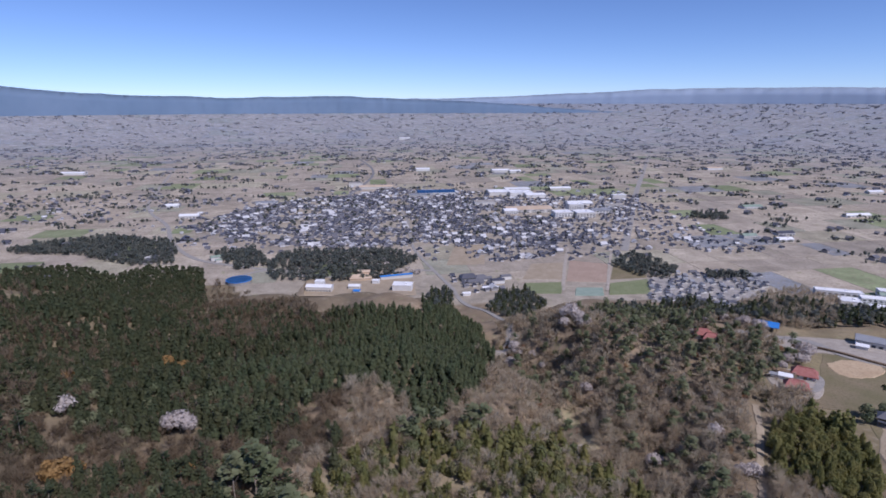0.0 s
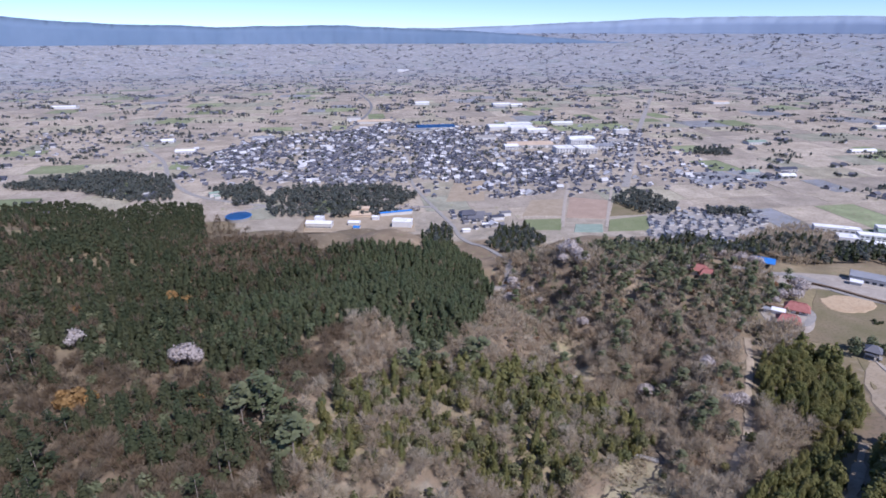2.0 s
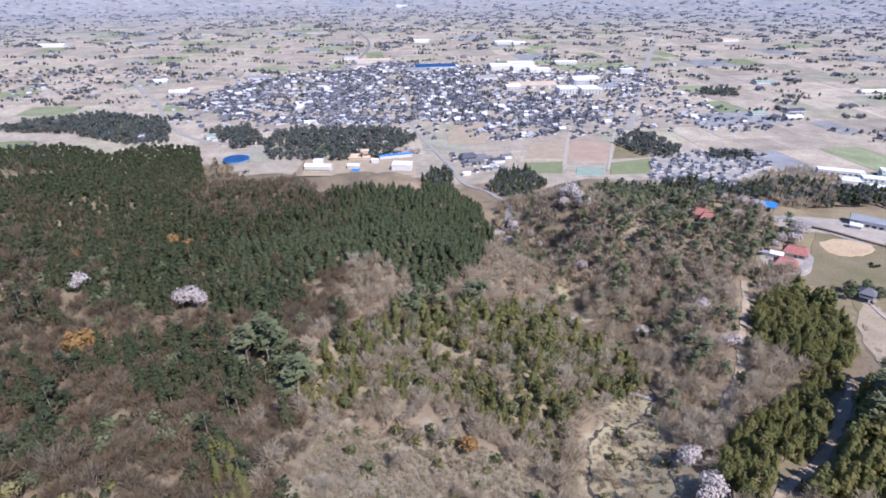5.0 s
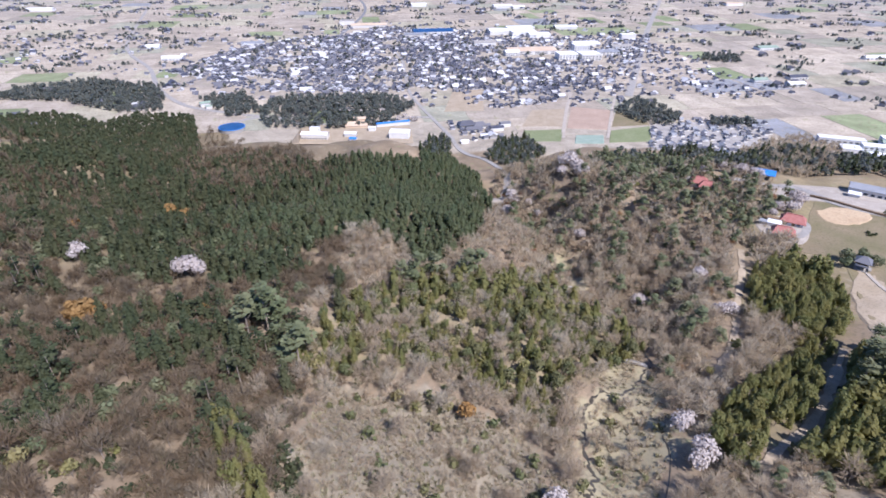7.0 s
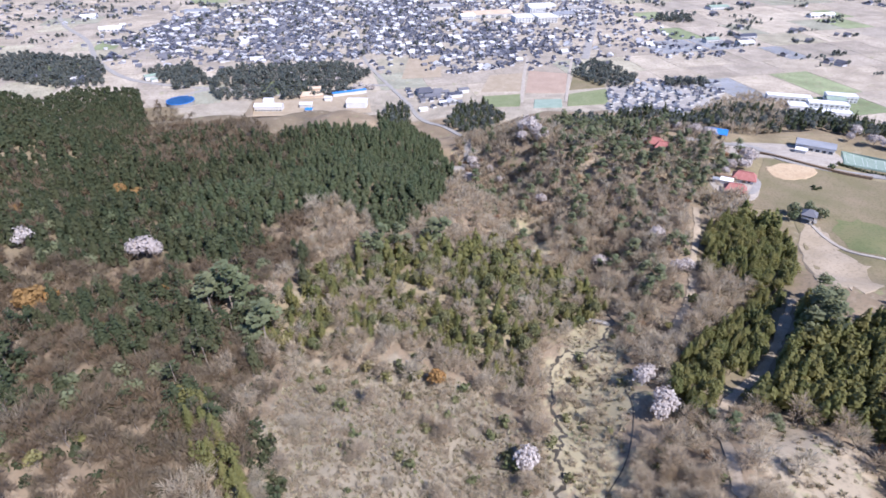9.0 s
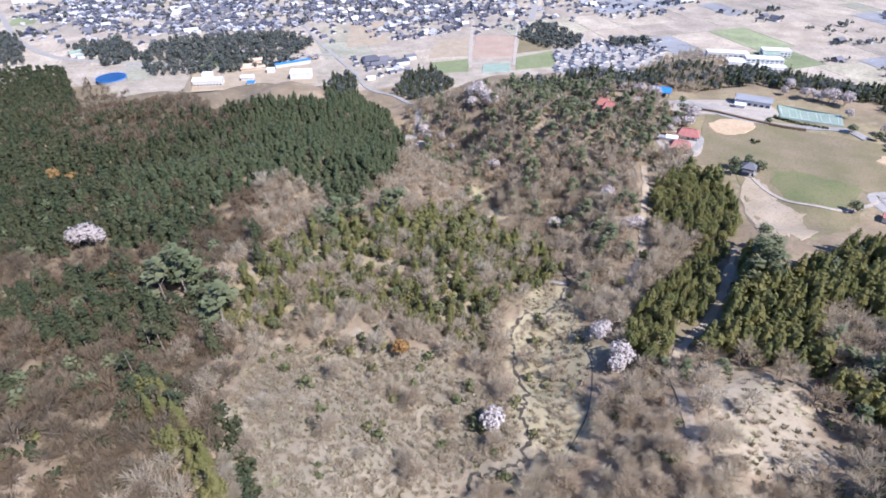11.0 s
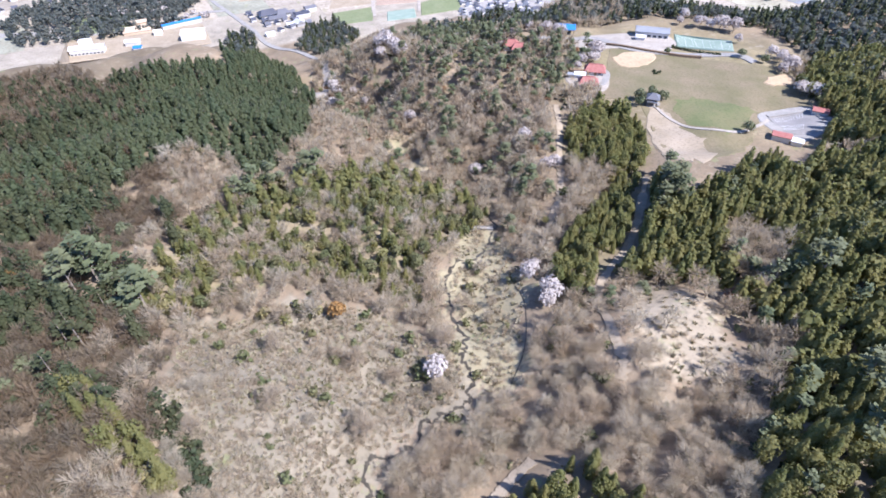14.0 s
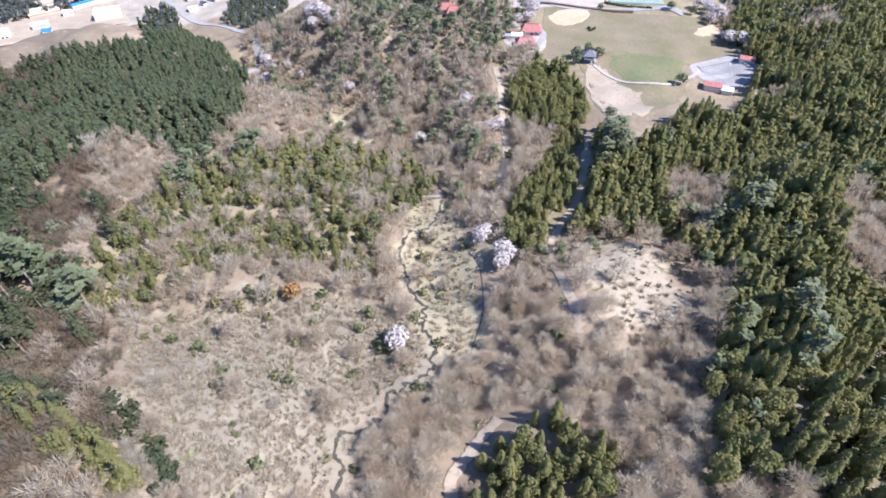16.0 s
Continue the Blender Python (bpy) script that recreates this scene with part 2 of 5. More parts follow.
STRIP_ZONE = [(139, 216), (176, 236), (186, 210), (166, 178), (138, 142), (112, 120), (87, 103), (80, 113), (92, 131), (125, 167), (136, 198)]
EAST_FOREST_ZONE = [(115, 121), (159, 163), (152, 134), (199, 151), (210, 144), (204, 130), (239, 150), (273, 170), (290, 210), (315, 234), (456, 196), (374, 88), (122, -16), (94, -11), (61, 7), (90, 38), (134, 63), (123, 73), (131, 88), (111, 103), (103, 108)]
PARK_BACK_ZONE = [(100, 395), (150, 372), (200, 368), (240, 362), (300, 345), (345, 300), (330, 240), (304, 200), (330, 180), (430, 215), (480, 330), (440, 430), (340, 490), (230, 490), (140, 440)]
BLOSSOM_HILL_ZONE = [(43, 387), (75, 457), (106, 448), (183, 459), (199, 349), (226, 317), (191, 266), (146, 236), (131, 198), (110, 161), (83, 142), (84, 205), (53, 244), (48, 272)]
PINE_ZONE = [(125, 430), (192, 442), (197, 323), (208, 297), (166, 260), (134, 278), (107, 318)]
CLEARING_ZONE = [(98, 101), (113, 102), (121, 79), (112, 63), (99, 56), (89, 59), (85, 74)]
BARE_SLOPE_ZONE = [(-37, 137), (3, 135), (26, 123), (35, 104), (44, 90), (34, 77), (13, 75), (-1, 58), (-33, 69), (-42, 97)]
VALLEY_GRASS_ZONE = [(52, 146), (82, 177), (85, 163), (75, 125), (63, 100), (51, 82), (40, 79), (38, 90), (44, 116)]
NEAR_CEDAR_ZONE = [(27, 40), (33, 48), (40, 51), (52, 52), (60, 44), (62, 34), (52, 24), (38, 28)]
CEDAR_ROW_ZONE = [(-68, 115), (-61, 115), (-37, 77), (-38, 70), (-44, 71)]
FIELD_EDGE_ZONE = [(-19, 438), (-15, 693), (14, 681), (14, 632)]
FIELD_GROVE_ZONE = [(52, 599), (71, 670), (109, 686), (128, 630), (74, 566)]
TOWN_MAIN = [(-520, 1068), (-448, 1291), (-329, 1419), (-243, 1436), (-153, 1579), (118, 1508), (132, 1090), (205, 995), (189, 863), (75, 814), (75, 930), (-24, 942), (-137, 898), (-215, 908), (-344, 947)]
TOWN_EAST = [(126, 1418), (321, 1437), (528, 1478), (315, 913), (217, 950), (132, 1090)]
NEW_HOMES = [(301, 768), (458, 784), (451, 721), (283, 503), (195, 483)]
EAST_HOMES = [(483, 1348), (553, 1312), (520, 1041), (597, 931), (506, 824), (415, 909), (345, 973)]
WEST_HOMES = [(-1161, 1433), (-951, 1476), (-694, 1480), (-601, 1273), (-725, 1149), (-918, 1120)]
SOUTH_HOMES = [(5, 765), (92, 773), (88, 671), (12, 675)]
SHRINE_GROVE = [(-269, 802), (-262, 872), (-201, 888), (-79, 890), (-39, 835), (-67, 746), (-144, 728), (-239, 733)]
WEST_GROVE = [(-725, 886), (-690, 940), (-600, 985), (-470, 940), (-408, 812), (-470, 796), (-590, 862), (-700, 868)]
WEST_GROVE_B = [(-386, 880), (-317, 898), (-258, 796), (-304, 782)]
MID_GROVE = [(256, 812), (314, 881), (347, 781), (319, 732), (279, 753)]
LONG_GROVE = [(548, 1209), (621, 1191), (601, 1138), (528, 1156)]
LONG_GROVE_B = [(381, 765), (443, 757), (429, 733), (374, 740)]
EAST_HILL_ZONE = [(273, 485), (394, 667), (480, 701), (502, 656), (271, 356), (225, 344)]
LIT_HILL = [(-108, 205), (-112, 260), (-100, 330), (-75, 410), (-10, 640), (60, 600), (60, 330), (25, 240), (-10, 215), (-60, 235)]
FAR_WEST = [(-181, 214), (-260, 215), (-420, 330), (-680, 700), (-610, 754), (-297, 354), (-266, 307)]
WOOD_EDGE = [(-646, 776), (-562, 799), (-468, 752), (-440, 794), (-317, 779), (-282, 713), (-277, 565), (-394, 671), (-518, 705), (-319, 379)]
WEST_HOLLOW = [(-290, 340), (-262, 440), (-195, 365), (-212, 318), (-250, 322)]
BELT_NOTCH = [(127, 192), (140, 189), (143, 172), (139, 165), (122, 154), (100, 138), (104, 150), (118, 168)]
WEST_GULLIES = [
    [(-152, 155), (-154, 171), (-132, 174), (-110, 179), (-93, 186), (-80, 181), (-77, 170), (-105, 162), (-117, 146), (-142, 147)],
    [(-98, 145), (-88, 158), (-71, 158), (-58, 150), (-58, 127), (-72, 133), (-92, 135)],
    [(-76, 174), (-68, 186), (-53, 166), (-40, 134), (-46, 127), (-59, 145)],
    [(-149, 146), (-130, 138), (-114, 128), (-112, 118), (-130, 122)],
    [(-178, 193), (-170, 198), (-151, 200), (-149, 192), (-167, 182)],
    [(-71, 118), (-64, 117), (-53, 98), (-62, 98)],
    [(-124, 114), (-105, 107), (-88, 87), (-98, 87)],
]
LAWN_LINE = [(231, 308), (244, 299), (262, 275), (288, 248), (301, 227), (279, 191), (261, 186), (249, 192), (234, 180), (208, 165), (183, 162), (178, 181), (197, 224), (192, 235), (183, 248), (203, 269)]
INFIELD_LINE = [(219, 286), (229, 293), (245, 291), (247, 281), (234, 273), (220, 275)]
TURF_LINE = [(215, 222), (231, 221), (245, 200), (246, 193), (224, 183), (212, 189), (208, 204)]
WORN_LINE = [(197, 221), (205, 215), (201, 199), (202, 179), (191, 164), (175, 163), (176, 181)]
SANDPIT_LINE = [(279, 223), (297, 228), (302, 222), (293, 216), (281, 217)]
COURT_LINE = [(287, 313), (309, 283), (295, 266), (273, 292)]
LOT_LINE = [(250, 190), (274, 186), (269, 173), (253, 167), (244, 173)]
PARK_ROAD = [(189, 348), (207, 340), (233, 326), (238, 300), (262, 280), (291, 261), (294, 246)]
APRON = [(217, 336), (250, 331), (281, 311), (264, 289), (238, 299), (212, 319)]
FIELD_PATH = [(203, 220), (202, 207), (207, 191), (222, 181), (236, 182), (248, 187)]
HOUSE_PATH = [(179, 261), (192, 258), (203, 269), (205, 280)]
SPUR_PATH = [(155, 245), (145, 223), (132, 199), (124, 183), (116, 170), (107, 159), (100, 153)]
CEDAR_PATH = [(156, 164), (137, 142), (120, 125), (103, 113), (93, 104), (85, 86), (80, 73), (75, 67)]
NEAR_PATH = [(20, 38), (24, 45), (26, 49), (32, 52), (38, 55), (44, 57)]
STREAM_LINE = [(-4, 46), (0, 58), (3, 64), (5, 73), (12, 72), (18, 74), (22, 79), (27, 80), (34, 81), (38, 84), (41, 92), (41, 98), (45, 103), (46, 114), (48, 128), (50, 138), (56, 144), (67, 146), (75, 155), (82, 165), (88, 180)]
DITCH_LINE = [(47, 79), (52, 84), (60, 93), (69, 110), (71, 122)]
PALE_VALLEY = [(75, 288), (75, 238), (76, 225), (68, 226), (66, 265), (59, 273)]
SAND_LINE = [(34, 388), (51, 432), (56, 440), (60, 429), (48, 369), (39, 363)]
SAND_ROAD = [(53, 428), (57, 439), (66, 534), (57, 582), (34, 624), (21, 652), (11, 701), (-8, 763), (-30, 833), (-51, 916), (-67, 1055), (-77, 1153), (-117, 1337)]
WEST_ROAD = [(-187, 779), (-237, 779), (-332, 810), (-402, 851), (-481, 951), (-560, 1093), (-669, 1239), (-763, 1436), (-999, 2067)]
WORKS_ROAD = [(-303, 733), (-262, 779), (-197, 751), (-116, 751), (-53, 779), (-12, 779)]
EAST_ROAD = [(303, 892), (386, 1115), (521, 1481), (751, 2067), (1035, 2793)]
FIELD_ROAD_A = [(158, 689), (186, 808), (213, 909)]
FIELD_ROAD_B = [(217, 690), (254, 808), (284, 898)]
OBLIQUE_ROAD = [(-258, 1351), (-241, 1902), (-347, 2375), (-619, 3159)]
FIELD1 = [(112, 739), (170, 739), (190, 823), (136, 815)]
FIELD2 = [(172, 731), (226, 726), (253, 814), (199, 833)]
FIELD3 = [(215, 674), (269, 679), (287, 739), (230, 721)]
FIELD4 = [(114, 673), (152, 675), (166, 726), (113, 721)]
FIELD5 = [(5, 808), (64, 814), (70, 931), (21, 933)]
COURT2 = [(169, 666), (206, 669), (214, 702), (179, 702)]
FIELD6 = [(235, 738), (289, 747), (293, 793), (260, 808)]
WORKS = [(-167, 588), (-35, 667), (-43, 739), (-148, 752), (-190, 738)]


# ---- mesh helpers ----
from mathutils.geometry import delaunay_2d_cdt


def soup(name, V, T, mats, slot=None, tone=None, smooth_shade=False):
    """A mesh from arrays of vertices and triangles; tone: one random value for each vertex."""
    V, T = np.asarray(V, np.float32), np.asarray(T, np.int32)
    me = bpy.data.meshes.new(name)
    me.vertices.add(len(V))
    me.vertices.foreach_set("co", V.ravel())
    k = T.shape[1]
    me.loops.add(T.size)
    me.loops.foreach_set("vertex_index", T.ravel())
    me.polygons.add(len(T))
    me.polygons.foreach_set("loop_start", np.arange(0, T.size, k, dtype=np.int32))
    me.polygons.foreach_set("loop_total", np.full(len(T), k, np.int32))
    for mt in mats:
        me.materials.append(mt)
    if slot is not None:
        me.polygons.foreach_set("material_index", np.asarray(slot, np.int32))
    me.update(calc_edges=True)
    if tone is not None:
        tone = np.asarray(tone, np.float32)
        if tone.ndim == 1:
            at = me.attributes.new("tone", "FLOAT", "POINT")
            at.data.foreach_set("value", tone)
        else:
            at = me.attributes.new("tone" if name != "ground" else "cover", "FLOAT_COLOR", "POINT")
            at.data.foreach_set("color", np.c_[tone, np.ones(len(tone), np.float32)].astype(np.float32).ravel())
    me.polygons.foreach_set("use_smooth", np.full(len(T), bool(smooth_shade)))
    return me


def part(name, bm, material, parent, label=""):
    me = bpy.data.meshes.new(name)
    bm.normal_update()
    bm.to_mesh(me)
    bm.free()
    me.materials.append(material)
    ob = new(name, me)
    ob.parent = parent
    return tagged(ob, label)


def mesh_part(name, me, parent, label=""):
    ob = new(name, me)
    ob.parent = parent
    return tagged(ob, label)


def thing(name, m, label, category, group=""):
    ob = new(name)
    ob.empty_display_size = 0.5
    ob.matrix_basis = m
    return tagged(ob, label, category, group)


def place(x, y, rz=0, dz=0.0, s=1.0, sz=None):
    return Matrix.LocRotScale((x, y, float(height(x, y)) + dz), Euler((0, 0, radians(rz))), (s, s, s if sz is None else sz))


def box(bm, w, d, h, x=0, y=0, z=0, rz=0, bevel=0.0):
    got = bmesh.ops.create_cube(bm, size=1, matrix=Matrix.Translation((x, y, z + h / 2)) @ Matrix.Rotation(radians(rz), 4, "Z") @ Matrix.Diagonal((w, d, h, 1)))
    if bevel:
        edges = {e for v in got["verts"] for e in v.link_edges}
        bmesh.ops.bevel(bm, geom=list(edges), offset=bevel, segments=1, affect="EDGES")
    return bm


def gable(bm, w, d, z, rise, over=0.6, thick=0.25, hip=0.0, x=0, y=0):
    """A pitched roof with its ridge along x, with eaves and thickness; hip pulls the ridge's ends in."""
    a, b = w / 2 + over, d / 2 + over
    e = z - over * rise / b
    top = [(-a + hip, 0, z + rise), (a - hip, 0, z + rise)]
    rim = [(-a, -b, e), (a, -b, e), (a, b, e), (-a, b, e)]
    vs = [bm.verts.new((px + x, py + y, pz)) for px, py, pz in rim + top + [(px, py, pz - thick) for px, py, pz in rim + top]]
    for f in ((0, 1, 5, 4), (2, 3, 4, 5), (1, 2, 5), (3, 0, 4), (7, 6, 10, 11), (9, 8, 11, 10), (8, 7, 11), (6, 9, 10), (0, 6, 7, 1), (1, 7, 8, 2), (2, 8, 9, 3), (3, 9, 6, 0)):
        bm.faces.new([vs[i] for i in f])
    return bm


def prism(bm, r, h, z=0, n=24, r2=None, x=0, y=0):
    bmesh.ops.create_cone(bm, cap_ends=True, segments=n, radius1=r, radius2=r if r2 is None else r2, depth=h, matrix=Matrix.Translation((x, y, z + h / 2)))
    return bm


def rounded(pts, n=6, closed=True):
    """A smooth line through points."""
    P = np.array(pts, float)
    k = len(P)
    out = []
    for i in range(k if closed else k - 1):
        p0, p1, p2, p3 = (P[(i + j - 1) % k] if closed else P[min(max(i + j - 1, 0), k - 1)] for j in range(4))
        for u in np.arange(n) / n:
            out.append(0.5 * (2 * p1 + (p2 - p0) * u + (2 * p0 - 5 * p1 + 4 * p2 - p3) * u ** 2 + (3 * p1 - p0 - 3 * p2 + p3) * u ** 3))
    if not closed:
        out.append(P[-1])
    return np.array(out)


def sheet(name, pts, mat, lift, label, category, step=4.0, n=5, skirt=0.4, ragged=0.0):
    """A patch of surface laid on the ground inside a rounded outline, with a skirt that goes into the ground."""
    line = rounded(pts, n)
    if ragged:
        line = line + np.random.RandomState(len(pts)).normal(0, ragged, line.shape)
    k = len(line)
    gx, gy = np.meshgrid(np.arange(line[:, 0].min(), line[:, 0].max(), step), np.arange(line[:, 1].min(), line[:, 1].max(), step))
    grid = np.c_[gx.ravel(), gy.ravel()] + 0.37
    grid = grid[inside([tuple(p) for p in line], grid[:, 0], grid[:, 1])]
    flat = [Vector((float(p[0]), float(p[1]))) for p in np.concatenate([line, grid])]
    verts, _, faces, *_ = delaunay_2d_cdt(flat, [(a, (a + 1) % k) for a in range(k)], [], 1, 1e-4)
    xy = np.array([v[:] for v in verts])
    z = height(xy[:, 0], xy[:, 1])
    bm = bmesh.new()
    vs = [bm.verts.new((*p, q + lift)) for p, q in zip(xy, z)]
    for f in faces:
        bm.faces.new([vs[a] for a in f])
    rim = [e for e in bm.edges if len(e.link_faces) == 1]
    made = bmesh.ops.extrude_edge_only(bm, edges=rim)
    for v in made["geom"]:
        if isinstance(v, bmesh.types.BMVert):
            out = Vector((v.co.x - line[:, 0].mean(), v.co.y - line[:, 1].mean(), 0)).normalized() * 1.2
            v.co += out
            v.co.z = float(height(v.co.x, v.co.y)) - skirt
    bmesh.ops.recalc_face_normals(bm, faces=bm.faces)
    me = bpy.data.meshes.new(name)
    bm.to_mesh(me)
    bm.free()
    me.materials.append(mat)
    return tagged(new(name, me), label, category, kind="structure")


def ribbon(name, pts, width, mat, lift, label, category, step=6.0, n=8, kind="structure", wobble=0.0):
    """A road, path or stream along a smooth line on the ground, with real edges."""
    line = rounded(pts, n, False)
    d = np.gradient(line, axis=0)
    d /= np.linalg.norm(d, axis=1)[:, None] + 1e-9
    side = np.c_[-d[:, 1], d[:, 0]]
    w = width / 2 * (1 + wobble * np.random.RandomState(len(pts)).normal(0, 1, len(line)))
    k = len(line)
    rows = []
    for s, dz in ((-1.06, -0.8), (-1, lift), (0, lift + 0.03), (1, lift), (1.06, -0.8)):
        q = line + side * (w * s)[:, None]
        rows.append(np.c_[q, height(q[:, 0], q[:, 1]) + dz])
    V = np.concatenate(rows)
    F = []
    for j in range(4):
        a = j * k + np.arange(k - 1)
        F.append(np.c_[a, a + 1, a + k + 1, a + k])
    return tagged(new(name, soup(name, V, np.concatenate(F), [mat])), label, category, kind=kind)


def inside(poly, x, y):
    x, y = np.asarray(x, float), np.asarray(y, float)
    got = np.zeros(x.shape, bool)
    for (ax, ay), (bx, by) in zip(poly, poly[1:] + poly[:1]):
        cross = (ay > y) != (by > y)
        got ^= cross & (x < (bx - ax) * (y - ay) / (by - ay + 1e-12) + ax)
    return got


# ---- the land ----
def ground():
    ang = np.radians(np.concatenate([np.arange(-70, 110, 0.6), np.arange(110, 290, 3.0)]))
    rad = np.concatenate([np.concatenate([[0.01], np.arange(6, 60, 6)]), 60 * 1.015 ** np.arange(0, 230)])
    rad = np.append(rad[rad < 1050], np.append(np.geomspace(1050, 4900, 130), 4945))
    A, R = np.meshgrid(ang, rad)
    X, Y = R * np.sin(A), R * np.cos(A)
    Z = height(X, Y)
    Z[-1] = Z[-2] - 60
    n, k = len(rad), len(ang)
    i, j = np.meshgrid(np.arange(n - 1), np.arange(k), indexing="ij")
    a, b = i * k + j, i * k + (j + 1) % k
    F = np.stack([a, b, b + k, a + k], -1).reshape(-1, 4)
    x, y = X.ravel(), Y.ravel()
    col = np.tile((0.26, 0.20, 0.135), (len(x), 1))           # leaf litter
    r = np.hypot(x, y)
    blur = np.random.RandomState(1).normal(0, 2.5, (2, len(x)))
    col[(r > 235) & (x < -75)] = (0.19, 0.15, 0.10)           # litter of the western woods, darkened to stand for shade
    # dry verges and stubble on the plain
    col[(r > 640) & (y > 0)] = (0.37, 0.325, 0.26)
    # BROWN_LEFT_ZONE and FAR_WEST repeat the litter colour with shade painted in
    for poly, c in ((BARE_SLOPE_ZONE, (0.25, 0.215, 0.155)), (CLEARING_ZONE, (0.36, 0.30, 0.215)), (VALLEY_GRASS_ZONE, (0.34, 0.295, 0.185)), (PALE_VALLEY, (0.37, 0.315, 0.195)),
                    (NEW_HOMES, (0.36, 0.34, 0.32)), (BROWN_LEFT_ZONE, (0.19, 0.15, 0.10)), (FAR_WEST, (0.19, 0.15, 0.10)), (CEDAR_HILL_ZONE, (0.20, 0.16, 0.10)), (EAST_FOREST_ZONE, (0.25, 0.20, 0.135)), (STRIP_ZONE, (0.22, 0.18, 0.11)), (MID_GREEN_ZONE, (0.26, 0.21, 0.13))):
        m = inside(poly, x + 3 * np.sin(y / 5) + blur[0], y + 3 * np.sin(x / 4) + blur[1])
        col[m] = c
    # far haze painted into the cover colour at the end of the plain
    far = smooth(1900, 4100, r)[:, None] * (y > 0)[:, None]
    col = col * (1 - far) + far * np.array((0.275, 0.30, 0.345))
    park = np.exp(-(((x - 245) / 85) ** 2 + ((y - 265) / 90) ** 2) ** 3)[:, None]
    col = col * (1 - park) + park * np.array((0.27, 0.225, 0.13))
    V = np.c_[x, y, Z.ravel()]
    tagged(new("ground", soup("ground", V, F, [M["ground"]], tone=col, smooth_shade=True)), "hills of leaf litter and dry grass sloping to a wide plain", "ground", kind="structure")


ground()


def far_range(name, lo, hi, base, tops, r, mat, label, seed):
    """A range of far hills from azimuth lo to hi, with an uneven crest and spurs."""
    rs = np.random.RandomState(seed)
    az = np.radians(np.linspace(lo, hi, 240))
    crest = np.interp(np.linspace(0, 1, 240), np.linspace(0, 1, len(tops)), tops)
    crest = crest + 2.2 * np.interp(np.arange(240), np.arange(0, 240, 5), rs.normal(0, 1, 48)) + rs.normal(0, 0.8, 240)
    V, F = [], []
    for q, (u, back) in enumerate(((0, 0), (0.35, 20), (0.7, 45), (1, 70), (0.2, 90))):
        jut = rs.normal(0, 5, 240) if 0 < q < 4 else 0
        rr = r + back - 70 + jut
        V.append(np.c_[rr * np.sin(az), rr * np.cos(az), base + (crest - base) * u])
    for q in range(4):
        a = q * 240 + np.arange(239)
        F.append(np.c_[a, a + 1, a + 241, a + 240])
    tagged(new(name, soup(name, np.concatenate(V), np.concatenate(F), [mat], smooth_shade=True)), label, "hills", kind="structure")


# backdrop ranges; their blue is painted haze
far_range("backdrop_hills", -60, 18, 130, (290, 312, 338, 352, 357, 344, 312, 292, 285, 274, 281, 288, 282, 270, 255, 240, 215, 190, 170), 4440, M["far_hill"], "low wooded hills on the far side of the plain, painted haze blue", 3)
far_range("backdrop_hills_far", -12, 78, 150, (262, 268, 276, 296, 320, 342, 352, 346, 336, 330, 328, 334, 340, 330, 320), 4905, M["pale_hill"], "hills at the end of the plain, painted pale with haze", 5)


# rice fields: rectangles in rows between lanes, each a shallow bed with its own crop or stubble
def fields():
    rs = np.random.RandomState(11)
    tones = np.array([(0.39, 0.33, 0.265), (0.41, 0.345, 0.27), (0.37, 0.315, 0.255), (0.44, 0.375, 0.295), (0.33, 0.285, 0.235), (0.39, 0.35, 0.26), (0.31, 0.30, 0.23), (0.20, 0.235, 0.125), (0.24, 0.27, 0.15), (0.25, 0.255, 0.27)])
    odds = np.array([20, 18, 14, 10, 8, 10, 8, 3, 5, 4.0])
    V, F, C = [], [], []
    ca, sa = math.cos(radians(9)), math.sin(radians(9))
    v = -600.0
    while v < 5200:
        dv = rs.uniform(55, 120)
        u = -5200.0 + rs.uniform(0, 60)
        while u < 5200:
            du = rs.uniform(30, 120) * (1 if v < 2500 else 1.6)
            cx, cy = (u + du / 2) * ca - (v + dv / 2) * sa, (u + du / 2) * sa + (v + dv / 2) * ca
            r = math.hypot(cx, cy)
            if 760 < r < 4500 and cy > 250 and abs(math.degrees(math.atan2(cx, cy))) < 66 and not any(inside(p, cx, cy) for p in (TOWN_MAIN, TOWN_EAST, NEW_HOMES)):
                g = rs.uniform(0.3, 0.9)
                c = np.array([(u + g, v + g), (u + du - g, v + g), (u + du - g, v + dv - g), (u + g, v + dv - g)])
                x, y = c[:, 0] * ca - c[:, 1] * sa, c[:, 0] * sa + c[:, 1] * ca
                z = height(x, y) + 0.25
                q = len(V)
                V += list(zip(x, y, z)) + list(zip(x, y, z - 2.0))
                F += [(q, q + 1, q + 2, q + 3)] + [(q + s, q + 4 + s, q + 4 + (s + 1) % 4, q + (s + 1) % 4) for s in range(4)]
                # far field tones are blended towards a painted haze colour
                haze_mix = float(smooth(1900, 4100, r))
                C += [tones[rs.choice(len(tones), p=odds / odds.sum())] * rs.uniform(0.88, 1.1) * np.array((1.0, 1.02, 1.03)) * (1 - 0.8 * haze_mix) + 0.8 * haze_mix * np.array((0.275, 0.30, 0.345))] * 8
            u += du + (rs.uniform(2, 5) if rs.rand() < 0.25 else 0)
        v += dv + rs.uniform(0.5, 2.5)
    tagged(new("fields", soup("fields", V, F, [M["field"]], tone=np.array(C))), "patchwork of bare brown and green rice fields, painted hazy with distance", "fields", kind="stuff")


